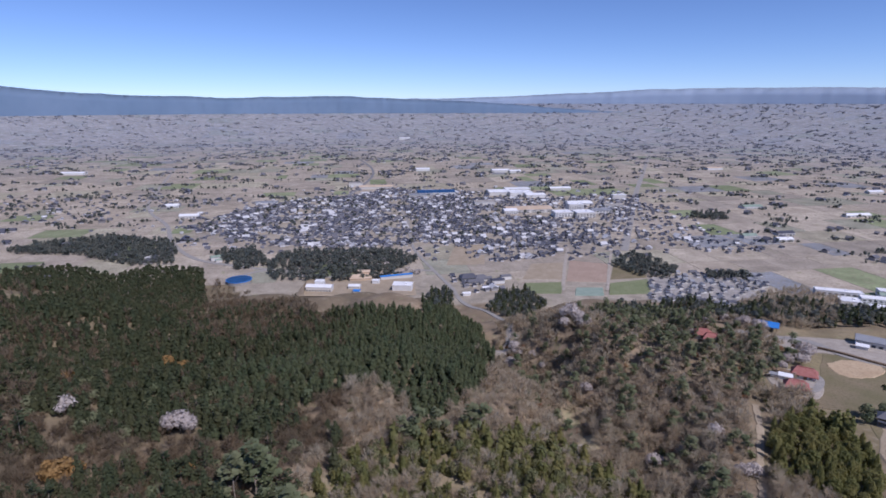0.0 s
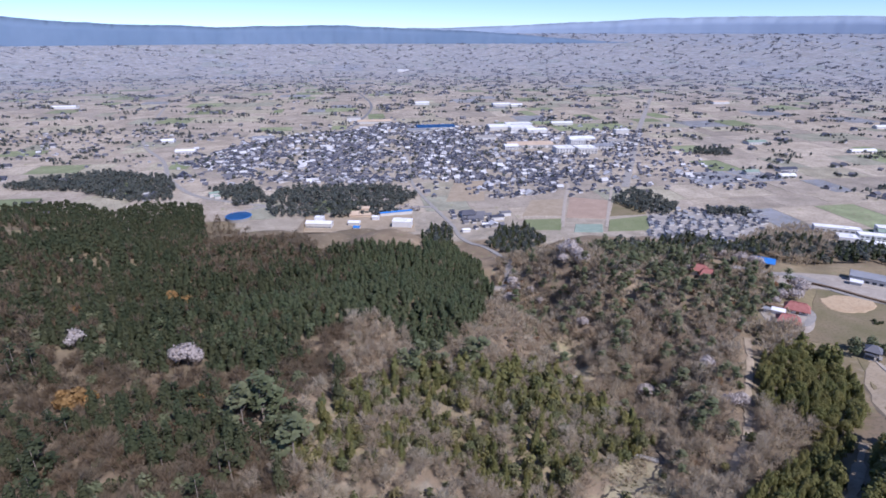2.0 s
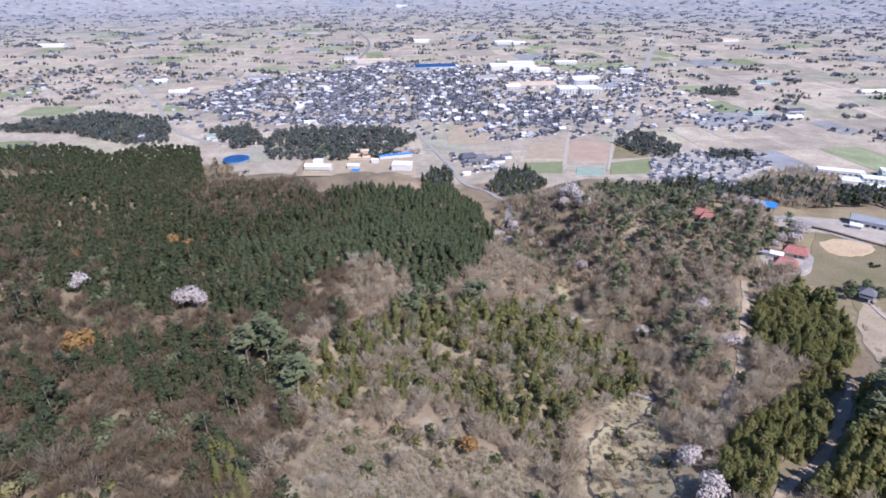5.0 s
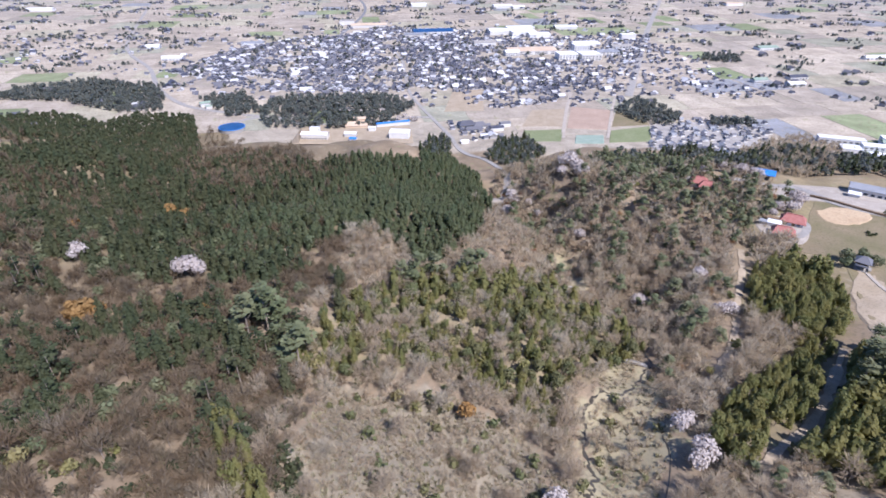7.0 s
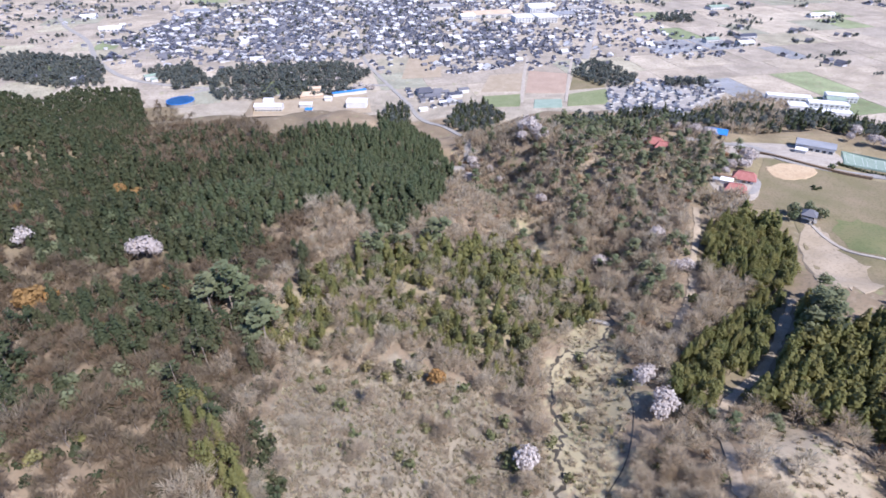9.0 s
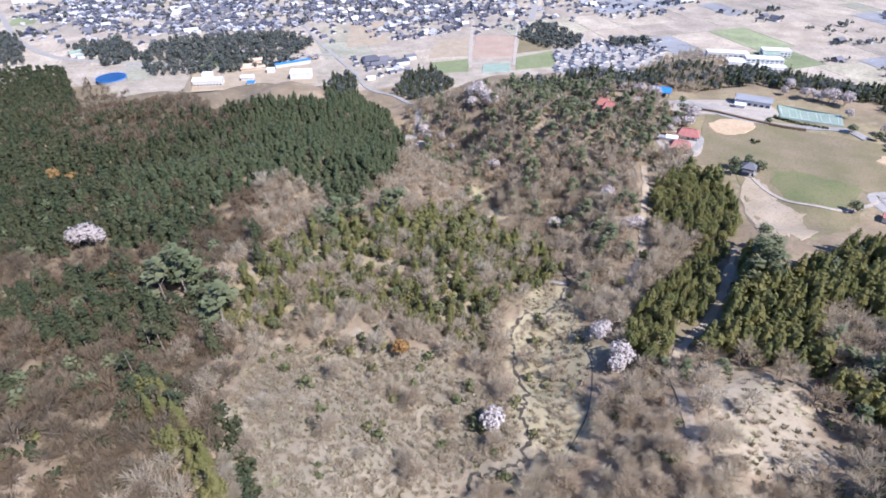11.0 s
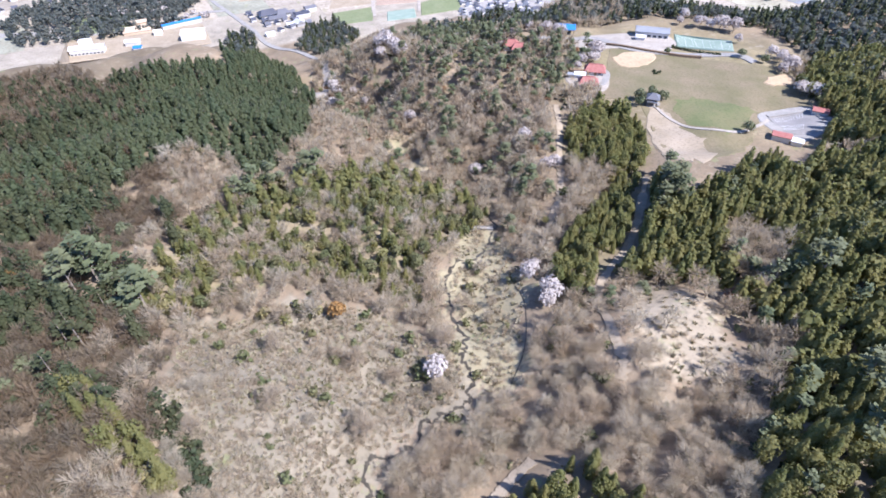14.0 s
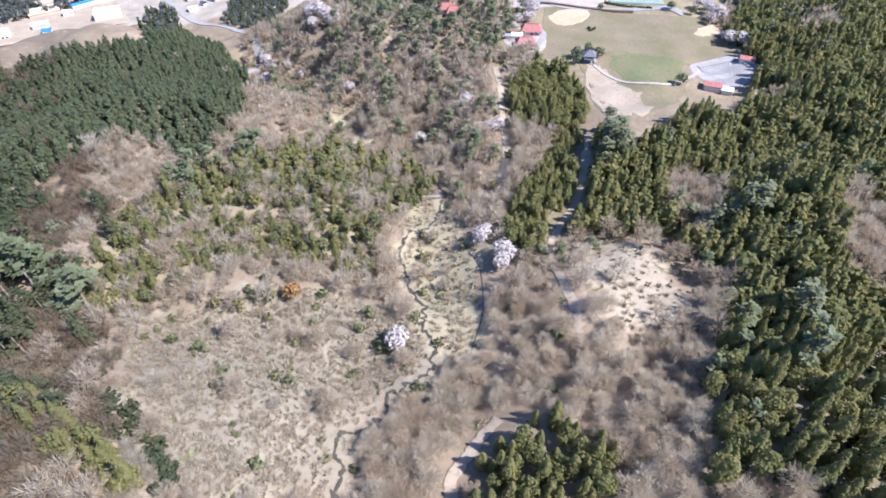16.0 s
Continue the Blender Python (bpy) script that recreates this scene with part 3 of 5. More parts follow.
fields()
for nm, line, mat, lb in (("field", FIELD1, "earth", "pale stubble field by the town"), ("field", FIELD2, "furrow", "ploughed reddish-brown field by a lane"), ("field", FIELD3, "crop", "bright green field beside a lane"),
                          ("field", FIELD4, "crop", "green field below stubble"), ("field", FIELD5, "earth", "large pale field in the town"), ("sports_court", COURT2, "court", "pale green sports court by the fields"),
                          ("field", FIELD6, "lawn", "brown fallow field corner"), ("works_yard", WORKS, "earth", "pale gravel yard of the works")):
    sheet(nm, line, M[mat], 0.5, lb, "field" if nm == "field" else nm.replace("_", " "), step=12.0, n=1)

# roads, lanes and paths
ribbon("road", SAND_ROAD, 5.5, M["concrete"], 0.55, "pale valley road running into the town", "road")
ribbon("road", WEST_ROAD, 8, M["concrete"], 0.55, "pale country road past groves and houses", "road")
ribbon("road", WORKS_ROAD, 7, M["concrete"], 0.6, "pale road along the works", "road")
ribbon("road", EAST_ROAD, 13, M["concrete"], 0.65, "wide straight pale road through the east of town", "road")
ribbon("lane", FIELD_ROAD_A, 5, M["gravel"], 0.7, "straight pale lane between fields", "lane")
ribbon("lane", FIELD_ROAD_B, 4, M["gravel"], 0.7, "straight pale lane between fields", "lane")
ribbon("road", OBLIQUE_ROAD, 9, M["asphalt"], 0.6, "grey road slanting through the fields", "road")
ribbon("path", SPUR_PATH, 3.0, M["earth"], 0.3, "dry grass track along a spur", "path", wobble=0.18)
ribbon("path", CEDAR_PATH, 2.8, M["earth"], 0.3, "sandy track below tall cedars", "path", wobble=0.2)
ribbon("path", NEAR_PATH, 2.8, M["earth"], 0.3, "pale gravel track beside cedars", "path", wobble=0.1)
bends = rounded(STREAM_LINE, 5, False)
bends = bends + np.random.RandomState(8).normal(0, 0.62, bends.shape)
ribbon("stream", [tuple(p) for p in bends], 0.8, M["stream"], 0.15, "narrow dark stream winding through dry grass", "stream", wobble=0.5, n=4)
ribbon("ditch", DITCH_LINE, 0.32, M["stream"], 0.15, "narrow dark ditch along the grass", "ditch", wobble=0.4, n=10)
sheet("bare_sand", SAND_LINE, M["gravel"], 0.5, "bare pale ground at the works in the valley", "sand", ragged=1.0)

# the park on its terrace
sheet("lawn", LAWN_LINE, M["lawn"], 0.15, "wide worn lawn of the park, brown and green", "lawn", ragged=0.8)
sheet("infield", INFIELD_LINE, M["sandy"], 0.45, "pale sandy infield on the lawn", "infield", ragged=0.5)
sheet("turf", TURF_LINE, M["turf"], 0.22, "greener stretch of turf on the lawn", "turf", ragged=1.7)
sheet("worn_ground", WORN_LINE, M["earth"], 0.22, "bare worn ground at the edge of the lawn", "bare ground", ragged=1.5)
sheet("sand_mound", SANDPIT_LINE, M["sandy"], 0.6, "heap of pale sand at the lawn's edge", "sand", ragged=0.6)
sheet("apron", APRON, M["gravel"], 0.3, "pale gravel apron behind the lawn", "apron", ragged=0.5)
sheet("tennis_court", COURT_LINE, M["court"], 0.5, "pale green tennis courts behind the lawn", "tennis court", n=1)
sheet("house_yard", [(176, 262), (188, 250), (200, 262), (206, 280), (196, 284), (180, 278)], M["gravel"], 0.35, "pale paved yard round the red-roofed houses", "yard")
sheet("car_park_edge", [(247, 193), (277, 188.5), (272, 170), (252, 163.5), (240, 172)], M["concrete"], 0.33, "pale paved edge round the car park", "paving")
sheet("car_park", LOT_LINE, M["lot"], 0.45, "grey asphalt car park at the lawn's end", "car park", n=1)
ribbon("road", PARK_ROAD, 6, M["concrete"], 0.5, "pale road behind the park lawn", "road")
ribbon("path", FIELD_PATH, 1.8, M["gravel"], 0.5, "narrow pale path across the lawn", "path")
ribbon("path", HOUSE_PATH, 4, M["concrete"], 0.5, "curved pale paving round the red-roofed houses", "path")


# ---- trees ----
def join_soups(parts):
    V, T, S, n = [], [], [], 0
    for v, t, s in parts:
        V.append(v), T.append(t + n), S.append(np.full(len(t), s))
        n += len(v)
    return np.concatenate(V), np.concatenate(T), np.concatenate(S)


def tube(p, q, r1, r2, k=5):
    p, q = np.array(p, float), np.array(q, float)
    d = (q - p) / np.linalg.norm(q - p)
    a = np.cross(d, (0.3, 0.8, 0.52))
    a /= np.linalg.norm(a)
    b = np.cross(d, a)
    w = np.arange(k) * 2 * math.pi / k
    ring = np.cos(w)[:, None] * a + np.sin(w)[:, None] * b
    i = np.arange(k)
    j = (i + 1) % k
    return np.concatenate([p + ring * r1, q + ring * r2]), np.concatenate([np.c_[i, j, j + k], np.c_[i, j + k, i + k]])


def leaves(C, N, size, rs, thin=1.0, face=None, single=False):
    """A small bent leaf spray (two triangles, or a single one) at each place C along direction N."""
    n = len(C)
    N = N / (np.linalg.norm(N, axis=1)[:, None] + 1e-9)
    if face is None:
        face = rs.normal(0, 1, (n, 3))
    else:
        face = face / (np.linalg.norm(face, axis=1)[:, None] + 1e-9) + rs.normal(0, 0.28, (n, 3))
    side = np.cross(N, face)
    side /= np.linalg.norm(side, axis=1)[:, None] + 1e-9
    s = (size * rs.uniform(0.7, 1.3, n))[:, None]
    if single:
        V = np.stack([C - N * s * 0.45 + side * s * 0.55 * thin, C + N * s * 0.75, C - N * s * 0.45 - side * s * 0.55 * thin], 1).reshape(-1, 3)
        return V, np.arange(3 * n).reshape(-1, 3)
    up = np.cross(N, side) * s * 0.2
    V = np.stack([C - N * s * 0.5, C + side * s * 0.5 * thin + up, C + N * s * 0.6, C - side * s * 0.5 * thin - up], 1).reshape(-1, 3)
    q = np.arange(n)[:, None] * 4
    return V, np.concatenate([q + (0, 1, 2), q + (0, 2, 3)])


def cedar_crown(seed, n, h=15.0, r=2.4, low=0.18, big=1.15):
    """A tall crown of soft rounded boughs, wide below and blunt at the top, round a dark core."""
    rs = np.random.RandomState(seed)
    k = max(12, n // 8)
    lu = low + (1 - low) * ((np.arange(k) + rs.uniform(0, 1, k)) / k) ** 0.9
    lu[-1] = 0.97
    lw = np.arange(k) * 2.4 + rs.uniform(-0.5, 0.5, k)
    taper = np.clip(1 - ((lu - low) / (1 - low)) ** 1.8, 0.02, 1) ** 0.75
    lr = r * taper * rs.uniform(0.72, 1.05, k)
    L = np.c_[np.cos(lw) * lr * 0.8, np.sin(lw) * lr * 0.8, lu * h]
    q = rs.randint(0, k, n)
    d = rs.normal(0, 1, (n, 3))
    d /= np.linalg.norm(d, axis=1)[:, None]
    C = L[q] + d * (r * (0.10 + 0.20 * taper[q]))[:, None] * (1, 1, 1.5)
    face = np.c_[np.cos(lw), np.sin(lw), np.full(k, 0.7)][q] * 0.7 + d * 0.55 + (0, 0, 0.5)
    V, T = leaves(C, np.cross(face, rs.normal(0, 1, (n, 3))), big * (0.55 + 0.45 * taper[q]), rs, 0.95, face, n < 250)
    k = 7
    cz, cr = [low * h, h * 0.45, h * 0.93], [r * 0.62, r * 0.66, 0.12]
    rings = [np.c_[np.cos(np.arange(k) * 2 * math.pi / k + q) * cr[q], np.sin(np.arange(k) * 2 * math.pi / k + q) * cr[q], np.full(k, cz[q])] for q in range(3)]
    cv = np.concatenate(rings)
    i = np.arange(k)
    j = (i + 1) % k
    ct = np.concatenate([np.concatenate([np.c_[i, j, j + k], np.c_[i, j + k, i + k]]) + q * k for q in range(2)])
    return np.concatenate([V, cv]), np.concatenate([T, ct + len(V)])


def round_crown(seed, n, w=3.6, h=4.6, z=5.2, size=0.9, thin=0.9, lumps=6, shell=0.55):
    """An uneven crown of leaf sprays gathered in lumps."""
    rs = np.random.RandomState(seed)
    L = rs.normal(0, 1, (lumps, 3))
    L /= np.linalg.norm(L, axis=1)[:, None]
    L[:, 2] = np.abs(L[:, 2]) * 0.9 - 0.25
    q = rs.randint(0, lumps, n)
    d = rs.normal(0, 1, (n, 3))
    d /= np.linalg.norm(d, axis=1)[:, None]
    rr = rs.uniform(shell, 1, n) ** 0.6
    C = (L[q] * 0.55 + d * rr[:, None] * 0.52) * (w, w, h * 0.75)
    C[:, 2] += z
    return leaves(C, np.cross(d, rs.normal(0, 1, (n, 3))), size, rs, thin, d + L[q] * 0.5 + (0, 0, 0.3))


def pine_crown(seed, n, h=11.0, w=3.4, pads=8):
    """Flat cloud-like pads of needles at several heights."""
    rs = np.random.RandomState(seed)
    pz = np.linspace(0.42, 1, pads) * h
    pw = rs.uniform(0, 6.28, pads)
    pr = w * np.clip(1.15 - np.linspace(0.1, 1, pads), 0.05, 1) * rs.uniform(0.5, 1, pads)
    P = np.c_[np.cos(pw) * pr, np.sin(pw) * pr, pz]
    q = rs.randint(0, pads, n)
    d = rs.normal(0, 1, (n, 3))
    d /= np.linalg.norm(d, axis=1)[:, None]
    C = P[q] + d * (w * 0.5, w * 0.5, 0.75) * (rs.rand(n) ** 0.4)[:, None]
    return leaves(C, d * (1, 1, 0.1), 1.0, rs, 0.9, d * 0.6 + (0, 0, 0.9)), P


def twig_crown(seed, n, w=3.4, h=6.5, z=2.2, size=1.0, thin=0.07):
    """Fine bare twigs, each one tapered blade, fanning out from the ends of many small branches."""
    rs = np.random.RandomState(seed)
    k = max(8, n // 22)
    a = np.arange(k) * 2.4 + rs.uniform(-0.4, 0.4, k)
    u = ((np.arange(k) + 0.5) / k) ** 0.55
    B = np.c_[np.cos(a) * u, np.sin(a) * u, np.sqrt(np.clip(1 - u * u, 0, 1)) * 0.95 + 0.08]
    B = B * (rs.uniform(0.5, 0.95, k) * (1 + 0.15 * np.sin(3 * a + seed)))[:, None]
    q = rs.randint(0, k, n)
    g = rs.normal(0, 1, (n, 3))
    C = (B[q] + g * 0.13) * (w, w, h * 0.72)
    C[:, 2] = np.maximum(C[:, 2], 0.1) + z
    N = B[q] * (1, 1, 0.6) + g * 0.45 + (0, 0, 0.15)
    N /= np.linalg.norm(N, axis=1)[:, None]
    side = np.cross(N, B[q] * 0.3 + (0, 0, 1.4) + rs.normal(0, 0.4, (n, 3)))
    side /= np.linalg.norm(side, axis=1)[:, None] + 1e-9
    s = (size * rs.uniform(0.7, 1.4, n))[:, None]
    V = np.stack([C - N * s * 0.5 + side * s * thin, C + N * s * 0.7, C - N * s * 0.5 - side * s * thin], 1).reshape(-1, 3)
    return V, np.arange(3 * n).reshape(-1, 3)


def bare_wood(seed, h=6.5, w=3.0, limbs=6):
    rs = np.random.RandomState(seed + 50)
    parts = [(*tube((0, 0, -0.6), (0.1, 0, h * 0.42), 0.17, 0.11), 0)]
    for i in range(limbs):
        a = i * 6.28 / limbs + rs.uniform(-0.4, 0.4)
        e = (math.cos(a) * w * rs.uniform(0.5, 0.8), math.sin(a) * w * rs.uniform(0.5, 0.8), h * rs.uniform(0.62, 0.9))
        parts.append((*tube((0.05, 0, h * rs.uniform(0.2, 0.42)), e, 0.085, 0.03, 4), 0))
    return join_soups(parts)[:2]


def make_tree(name, crowns, woods, crown_mat, label, category, group):
    """Finished tree meshes: a list of (trunk mesh, crown mesh)."""
    out = []
    for (cv, ct), (wv, wt) in zip(crowns, woods):
        out.append((soup("trunk", wv, wt, [M["bark"]]), soup("crown", cv, ct, [crown_mat])))
    return dict(name=name, kinds=out, label=label, category=category, group=group)


def plant(tree, spots, rs, smin=0.8, smax=1.2, tall=0.15):
    """Trees as things of their own, sharing a few meshes."""
    protos = []
    for tr, cr in tree["kinds"]:
        top = thing(tree["name"], Matrix(), tree["label"], tree["category"], tree["group"])
        mesh_part("trunk", tr, top)
        mesh_part("crown", cr, top)
        protos.append(top)
    used = set()
    for i, (x, y, *rest) in enumerate(spots):
        s = rest[0] if rest else rs.uniform(smin, smax)
        k = rs.randint(len(protos))
        m = place(x, y, rs.uniform(0, 360), -0.3, s, s * rs.uniform(1 - tall, 1 + tall))
        if k not in used:
            protos[k].matrix_basis = m
            used.add(k)
        else:
            copy_thing(protos[k], m)
    for k, p in enumerate(protos):
        if k not in used:
            for c in list(p.children):
                bpy.data.objects.remove(c)
            bpy.data.objects.remove(p)


def spread(name, protos, mats, spots, rs, label, category, smin=0.75, smax=1.25, tall=0.2, sink=0.3):
    """Trees beyond counting, in one mesh of real geometry. protos: (V, T, slot)."""
    if not len(spots):
        return
    spots = np.asarray(spots, float)
    Z = height(spots[:, 0], spots[:, 1]) - sink
    V, T, S, A, n = [], [], [], [], 0
    kinds = rs.randint(len(protos), size=len(spots))
    for (x, y), z, k in zip(spots[:, :2], Z, kinds):
        pv, pt, ps = protos[k]
        a, s = rs.uniform(0, 6.28), rs.uniform(smin, smax)
        c, q = math.cos(a) * s, math.sin(a) * s
        v = np.empty_like(pv)
        v[:, 0] = pv[:, 0] * c - pv[:, 1] * q + x
        v[:, 1] = pv[:, 0] * q + pv[:, 1] * c + y
        v[:, 2] = pv[:, 2] * s * rs.uniform(1 - tall, 1 + tall) + z
        V.append(v), T.append(pt + n), S.append(ps), A.append(np.full(len(pv), rs.rand()))
        n += len(pv)
    ob = new(name, soup(name, np.concatenate(V), np.concatenate(T), mats, np.concatenate(S), np.concatenate(A)))
    tagged(ob, label, category, kind="stuff")


def scatter(poly, gap, rs, jitter=0.42, holes=(), keep=1.0):
    """Uneven spots, about gap apart, inside an outline and outside the holes."""
    P = np.array(poly, float)
    gx, gy = np.meshgrid(np.arange(P[:, 0].min(), P[:, 0].max(), gap), np.arange(P[:, 1].min(), P[:, 1].max(), gap))
    gx = gx + np.where(np.arange(gx.shape[0]) % 2, gap / 2, 0)[:, None]
    x = gx.ravel() + rs.uniform(-jitter, jitter, gx.size) * gap
    y = gy.ravel() + rs.uniform(-jitter, jitter, gx.size) * gap
    ok = inside(poly, x, y) & (rs.rand(x.size) < keep)
    for h in holes:
        ok &= ~inside(h, x, y)
    return np.c_[x, y][ok]


def clear_of(spots, lines, gap):
    """Drops spots that stand on a road, path or stream."""
    ok = np.ones(len(spots), bool)
    for line in lines:
        for p in rounded(line, 6, False):
            ok &= np.hypot(spots[:, 0] - p[0], spots[:, 1] - p[1]) > gap
    return spots[ok]


def with_wood(crown, wood):
    return join_soups([(*crown, 0), (*wood, 1)])


rs = np.random.RandomState(4)
SHOWY = [(-146, 167), (-132, 165), (-139, 162), (-109, 194), (-158, 198), (-109, 202), (-160, 208), (122, 218), (97, 219), (77, 123), (80, 126), (78, 111), (74, 106), (31, 94), (121, 192), (-139, 171), (-133, 174), (8, 125), (-48, 143), (-64, 162), (84, 292), (127, 83), (190, 266), (182, 270), (180, 260), (176, 266), (188, 278), (173, 335), (168, 330)]
LINES = (SAND_ROAD, SPUR_PATH, CEDAR_PATH, NEAR_PATH, STREAM_LINE, DITCH_LINE, PARK_ROAD, FIELD_PATH, HOUSE_PATH, WEST_ROAD, WORKS_ROAD, EAST_ROAD)
OPEN = (LAWN_LINE, CLEARING_ZONE, APRON, COURT_LINE, LOT_LINE, SAND_LINE, PALE_VALLEY, TOWN_MAIN, WORKS)
cedar_wood = tube((0, 0, -0.6), (0, 0, 9.5), 0.24, 0.06, 5)
pine_wood = tube((0, 0, -0.6), (0.2, 0.1, 9.5), 0.22, 0.07, 6)

# cedars: the nearest are things, the rest of the plantation is one
cedars = np.concatenate([scatter(EAST_FOREST_ZONE, 3.35, rs, holes=OPEN, keep=0.95), scatter(NEAR_CEDAR_ZONE, 3.6, rs), scatter(CEDAR_ROW_ZONE, 3.6, rs, keep=0.8)])
def thin_patch(p):
    """Where bare trees break the cedar forest."""
    return np.sin(p[:, 0] / 17 + 1.3 * np.sin(p[:, 1] / 23)) * np.sin(p[:, 1] / 19 - p[:, 0] / 41) > 0.74


cedars = cedars[~(thin_patch(cedars) & (cedars[:, 0] > 70))]
cedars = clear_of(clear_of(cedars, LINES, 3.2), (CEDAR_PATH,), 3.6)
far = np.hypot(cedars[:, 0], cedars[:, 1])
order = np.argsort(far)
near_cedars, rest = cedars[order[:300]], cedars[order[300:]]
kinds = [cedar_crown(s, 720, 12.0, 2.25, low=0.06, big=0.56) for s in range(3)] + [round_crown(3, 520, 3.2, 7.0, 5.6, 0.7, 0.9, 12)]
cedar_tree = make_tree("cedar_tree", kinds, [cedar_wood] * 4, M["cedar"], "tall narrow yellow-green cedar in a dense stand", "tree", "cedars of the near forest")
plant(cedar_tree, near_cedars, rs, 0.65, 1.05)
strip = clear_of(clear_of(scatter(STRIP_ZONE, 3.4, rs, 0.55, holes=(LAWN_LINE, BELT_NOTCH)), LINES, 3.2), (CEDAR_PATH,), 3.4)
strip_tree = make_tree("belt_cedar", [cedar_crown(s, 560, 9.8, 2.2, low=0.06, big=0.60) for s in range(5, 7)] + [round_crown(s, 440, 2.8, 5.6, 4.4, 0.65, 0.9, 10) for s in (8, 9)], [cedar_wood] * 2 + [tube((0, 0, -0.6), (0, 0, 6), 0.2, 0.08)] * 2, M["cedar"], "mid-height green cedar in a belt beside the park", "tree", "cedars of the park belt")
o = np.argsort(np.hypot(strip[:, 0], strip[:, 1]))
plant(strip_tree, strip[o[:280]], rs, 0.75, 1.1)
spread("belt_cedar_wood", [with_wood(cedar_crown(s, 80, 10.5, 2.7, low=0.08, big=1.7), cedar_wood) for s in (5, 6)] + [with_wood(round_crown(8, 90, 2.8, 6.0, 4.6, 1.4), cedar_wood)], [M["cedar"], M["bark"]], strip[o[280:]], rs, "dense green cedars in a belt beside the park", "trees", 0.75, 1.1)
spread("cedar_forest", [with_wood(cedar_crown(s, 190, 11.5, 2.35, low=0.1, big=1.05), cedar_wood) for s in range(10, 14)] + [with_wood(round_crown(s, 84, 3.2, 7.0, 5.6, 1.7, 0.9, 9), cedar_wood) for s in (14, 15)], [M["cedar"], M["bark"]], rest, rs, "dense yellow-green cedar forest on a slope", "forest", 0.6, 1.08)

hill = scatter(CEDAR_HILL_ZONE, 3.9, rs, holes=(BROWN_LEFT_ZONE, SAND_LINE, WORKS))
hill = clear_of(clear_of(hill, (SAND_ROAD, WEST_ROAD), 5), ([(-109, 202), (-109, 194)], [(-160, 208), (-158, 198)]), 7)
hill = hill[~(inside(BROWN_BACK_ZONE, hill[:, 0], hill[:, 1]) & (rs.rand(len(hill)) < 0.6))]
hill = hill[np.sin(hill[:, 0] / 31 + 1.4 * np.sin(hill[:, 1] / 37)) * np.sin(hill[:, 1] / 24 - hill[:, 0] / 70) + rs.normal(0, 0.15, len(hill)) < np.where(hill[:, 0] < -110, 0.72, 2.0)]
hill = np.concatenate([hill, scatter(BROWN_LEFT_ZONE, 4.4, rs, keep=0.8), scatter(FAR_WEST, 4.6, rs, keep=0.8), scatter(WEST_HOLLOW, 4.4, rs, keep=0.7)])
hill = hill[~((np.abs(hill[:, 0] / hill[:, 1] + 0.385) < 0.07) & (hill[:, 1] > 470))]
# light on the hill is painted: paler foliage inside LIT_HILL, darker outside
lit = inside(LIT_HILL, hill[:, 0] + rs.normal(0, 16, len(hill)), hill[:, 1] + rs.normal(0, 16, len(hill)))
spread("cedar_plantation", [with_wood(cedar_crown(s, 90, 9.0, 2.55, big=1.4), cedar_wood) for s in range(20, 25)], [M["plantation"], M["bark"]], hill[lit], rs, "dense even-aged green cedar plantation on a hill, foliage coloured as sunlit", "forest", 0.68, 0.95)
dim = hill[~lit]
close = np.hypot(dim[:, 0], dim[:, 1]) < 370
spread("dark_cedar_wood", [with_wood(cedar_crown(s, 100, 10.0, 2.5, big=1.35), cedar_wood) for s in range(30, 35)], [M["cedar_dark"], M["bark"]], dim[close], rs, "dark cedar wood over the western hills, shade put into its colour", "forest", 0.55, 1.1)
spread("far_cedar_wood", [with_wood(cedar_crown(s, 36, 9.5, 2.7, big=2.0), tube((0, 0, -0.6), (0, 0, 8), 0.2, 0.06, 3)) for s in range(30, 35)], [M["cedar_dark"], M["bark"]], dim[~close], rs, "dark cedar wood on the hills towards the plain, shade put into its colour", "forest", 0.5, 1.05)
back = clear_of(np.concatenate([scatter(PARK_BACK_ZONE, 5.5, rs, holes=OPEN), scatter(FIELD_GROVE_ZONE, 5, rs), scatter(FIELD_EDGE_ZONE, 5, rs)]), LINES, 5)
spread("dark_cedar_belt", [with_wood(cedar_crown(s, 24, 13, 2.8, big=2.6), cedar_wood) for s in range(40, 43)], [M["cedar_dark"], M["bark"]], back[::2], rs, "belt of dark cedars behind the park", "forest", 0.45, 0.9)
spread("mixed_belt", [with_wood(round_crown(s, 40, 3.4, 5.0, 4.0, 2.0), tube((0, 0, -0.5), (0, 0, 4), 0.2, 0.1, 4)) for s in range(160, 164)], [M["grove"], M["bark"]], back[1::2], rs, "mixed grey-green trees behind the park", "trees", 0.7, 1.25)
brow = scatter(WOOD_EDGE, 5.0, rs, 0.6, keep=0.85)
brow = brow[~((np.abs(brow[:, 0] / brow[:, 1] + 0.385) < 0.07) & (brow[:, 1] > 470))]
spread("brow_wood", [with_wood(round_crown(s, 44, 3.2, 5.0, 3.6, 1.9), tube((0, 0, -0.5), (0, 0, 3.5), 0.2, 0.1, 3)) for s in range(190, 194)], [M["cedar_dark"], M["bark"]], brow, rs, "dark rounded trees where the woods meet the plain", "trees", 0.7, 1.15)
groves = np.concatenate([scatter(p, 5.6, rs, 0.6, keep=0.72) for p in (SHRINE_GROVE, WEST_GROVE, WEST_GROVE_B, MID_GROVE, LONG_GROVE, LONG_GROVE_B)])
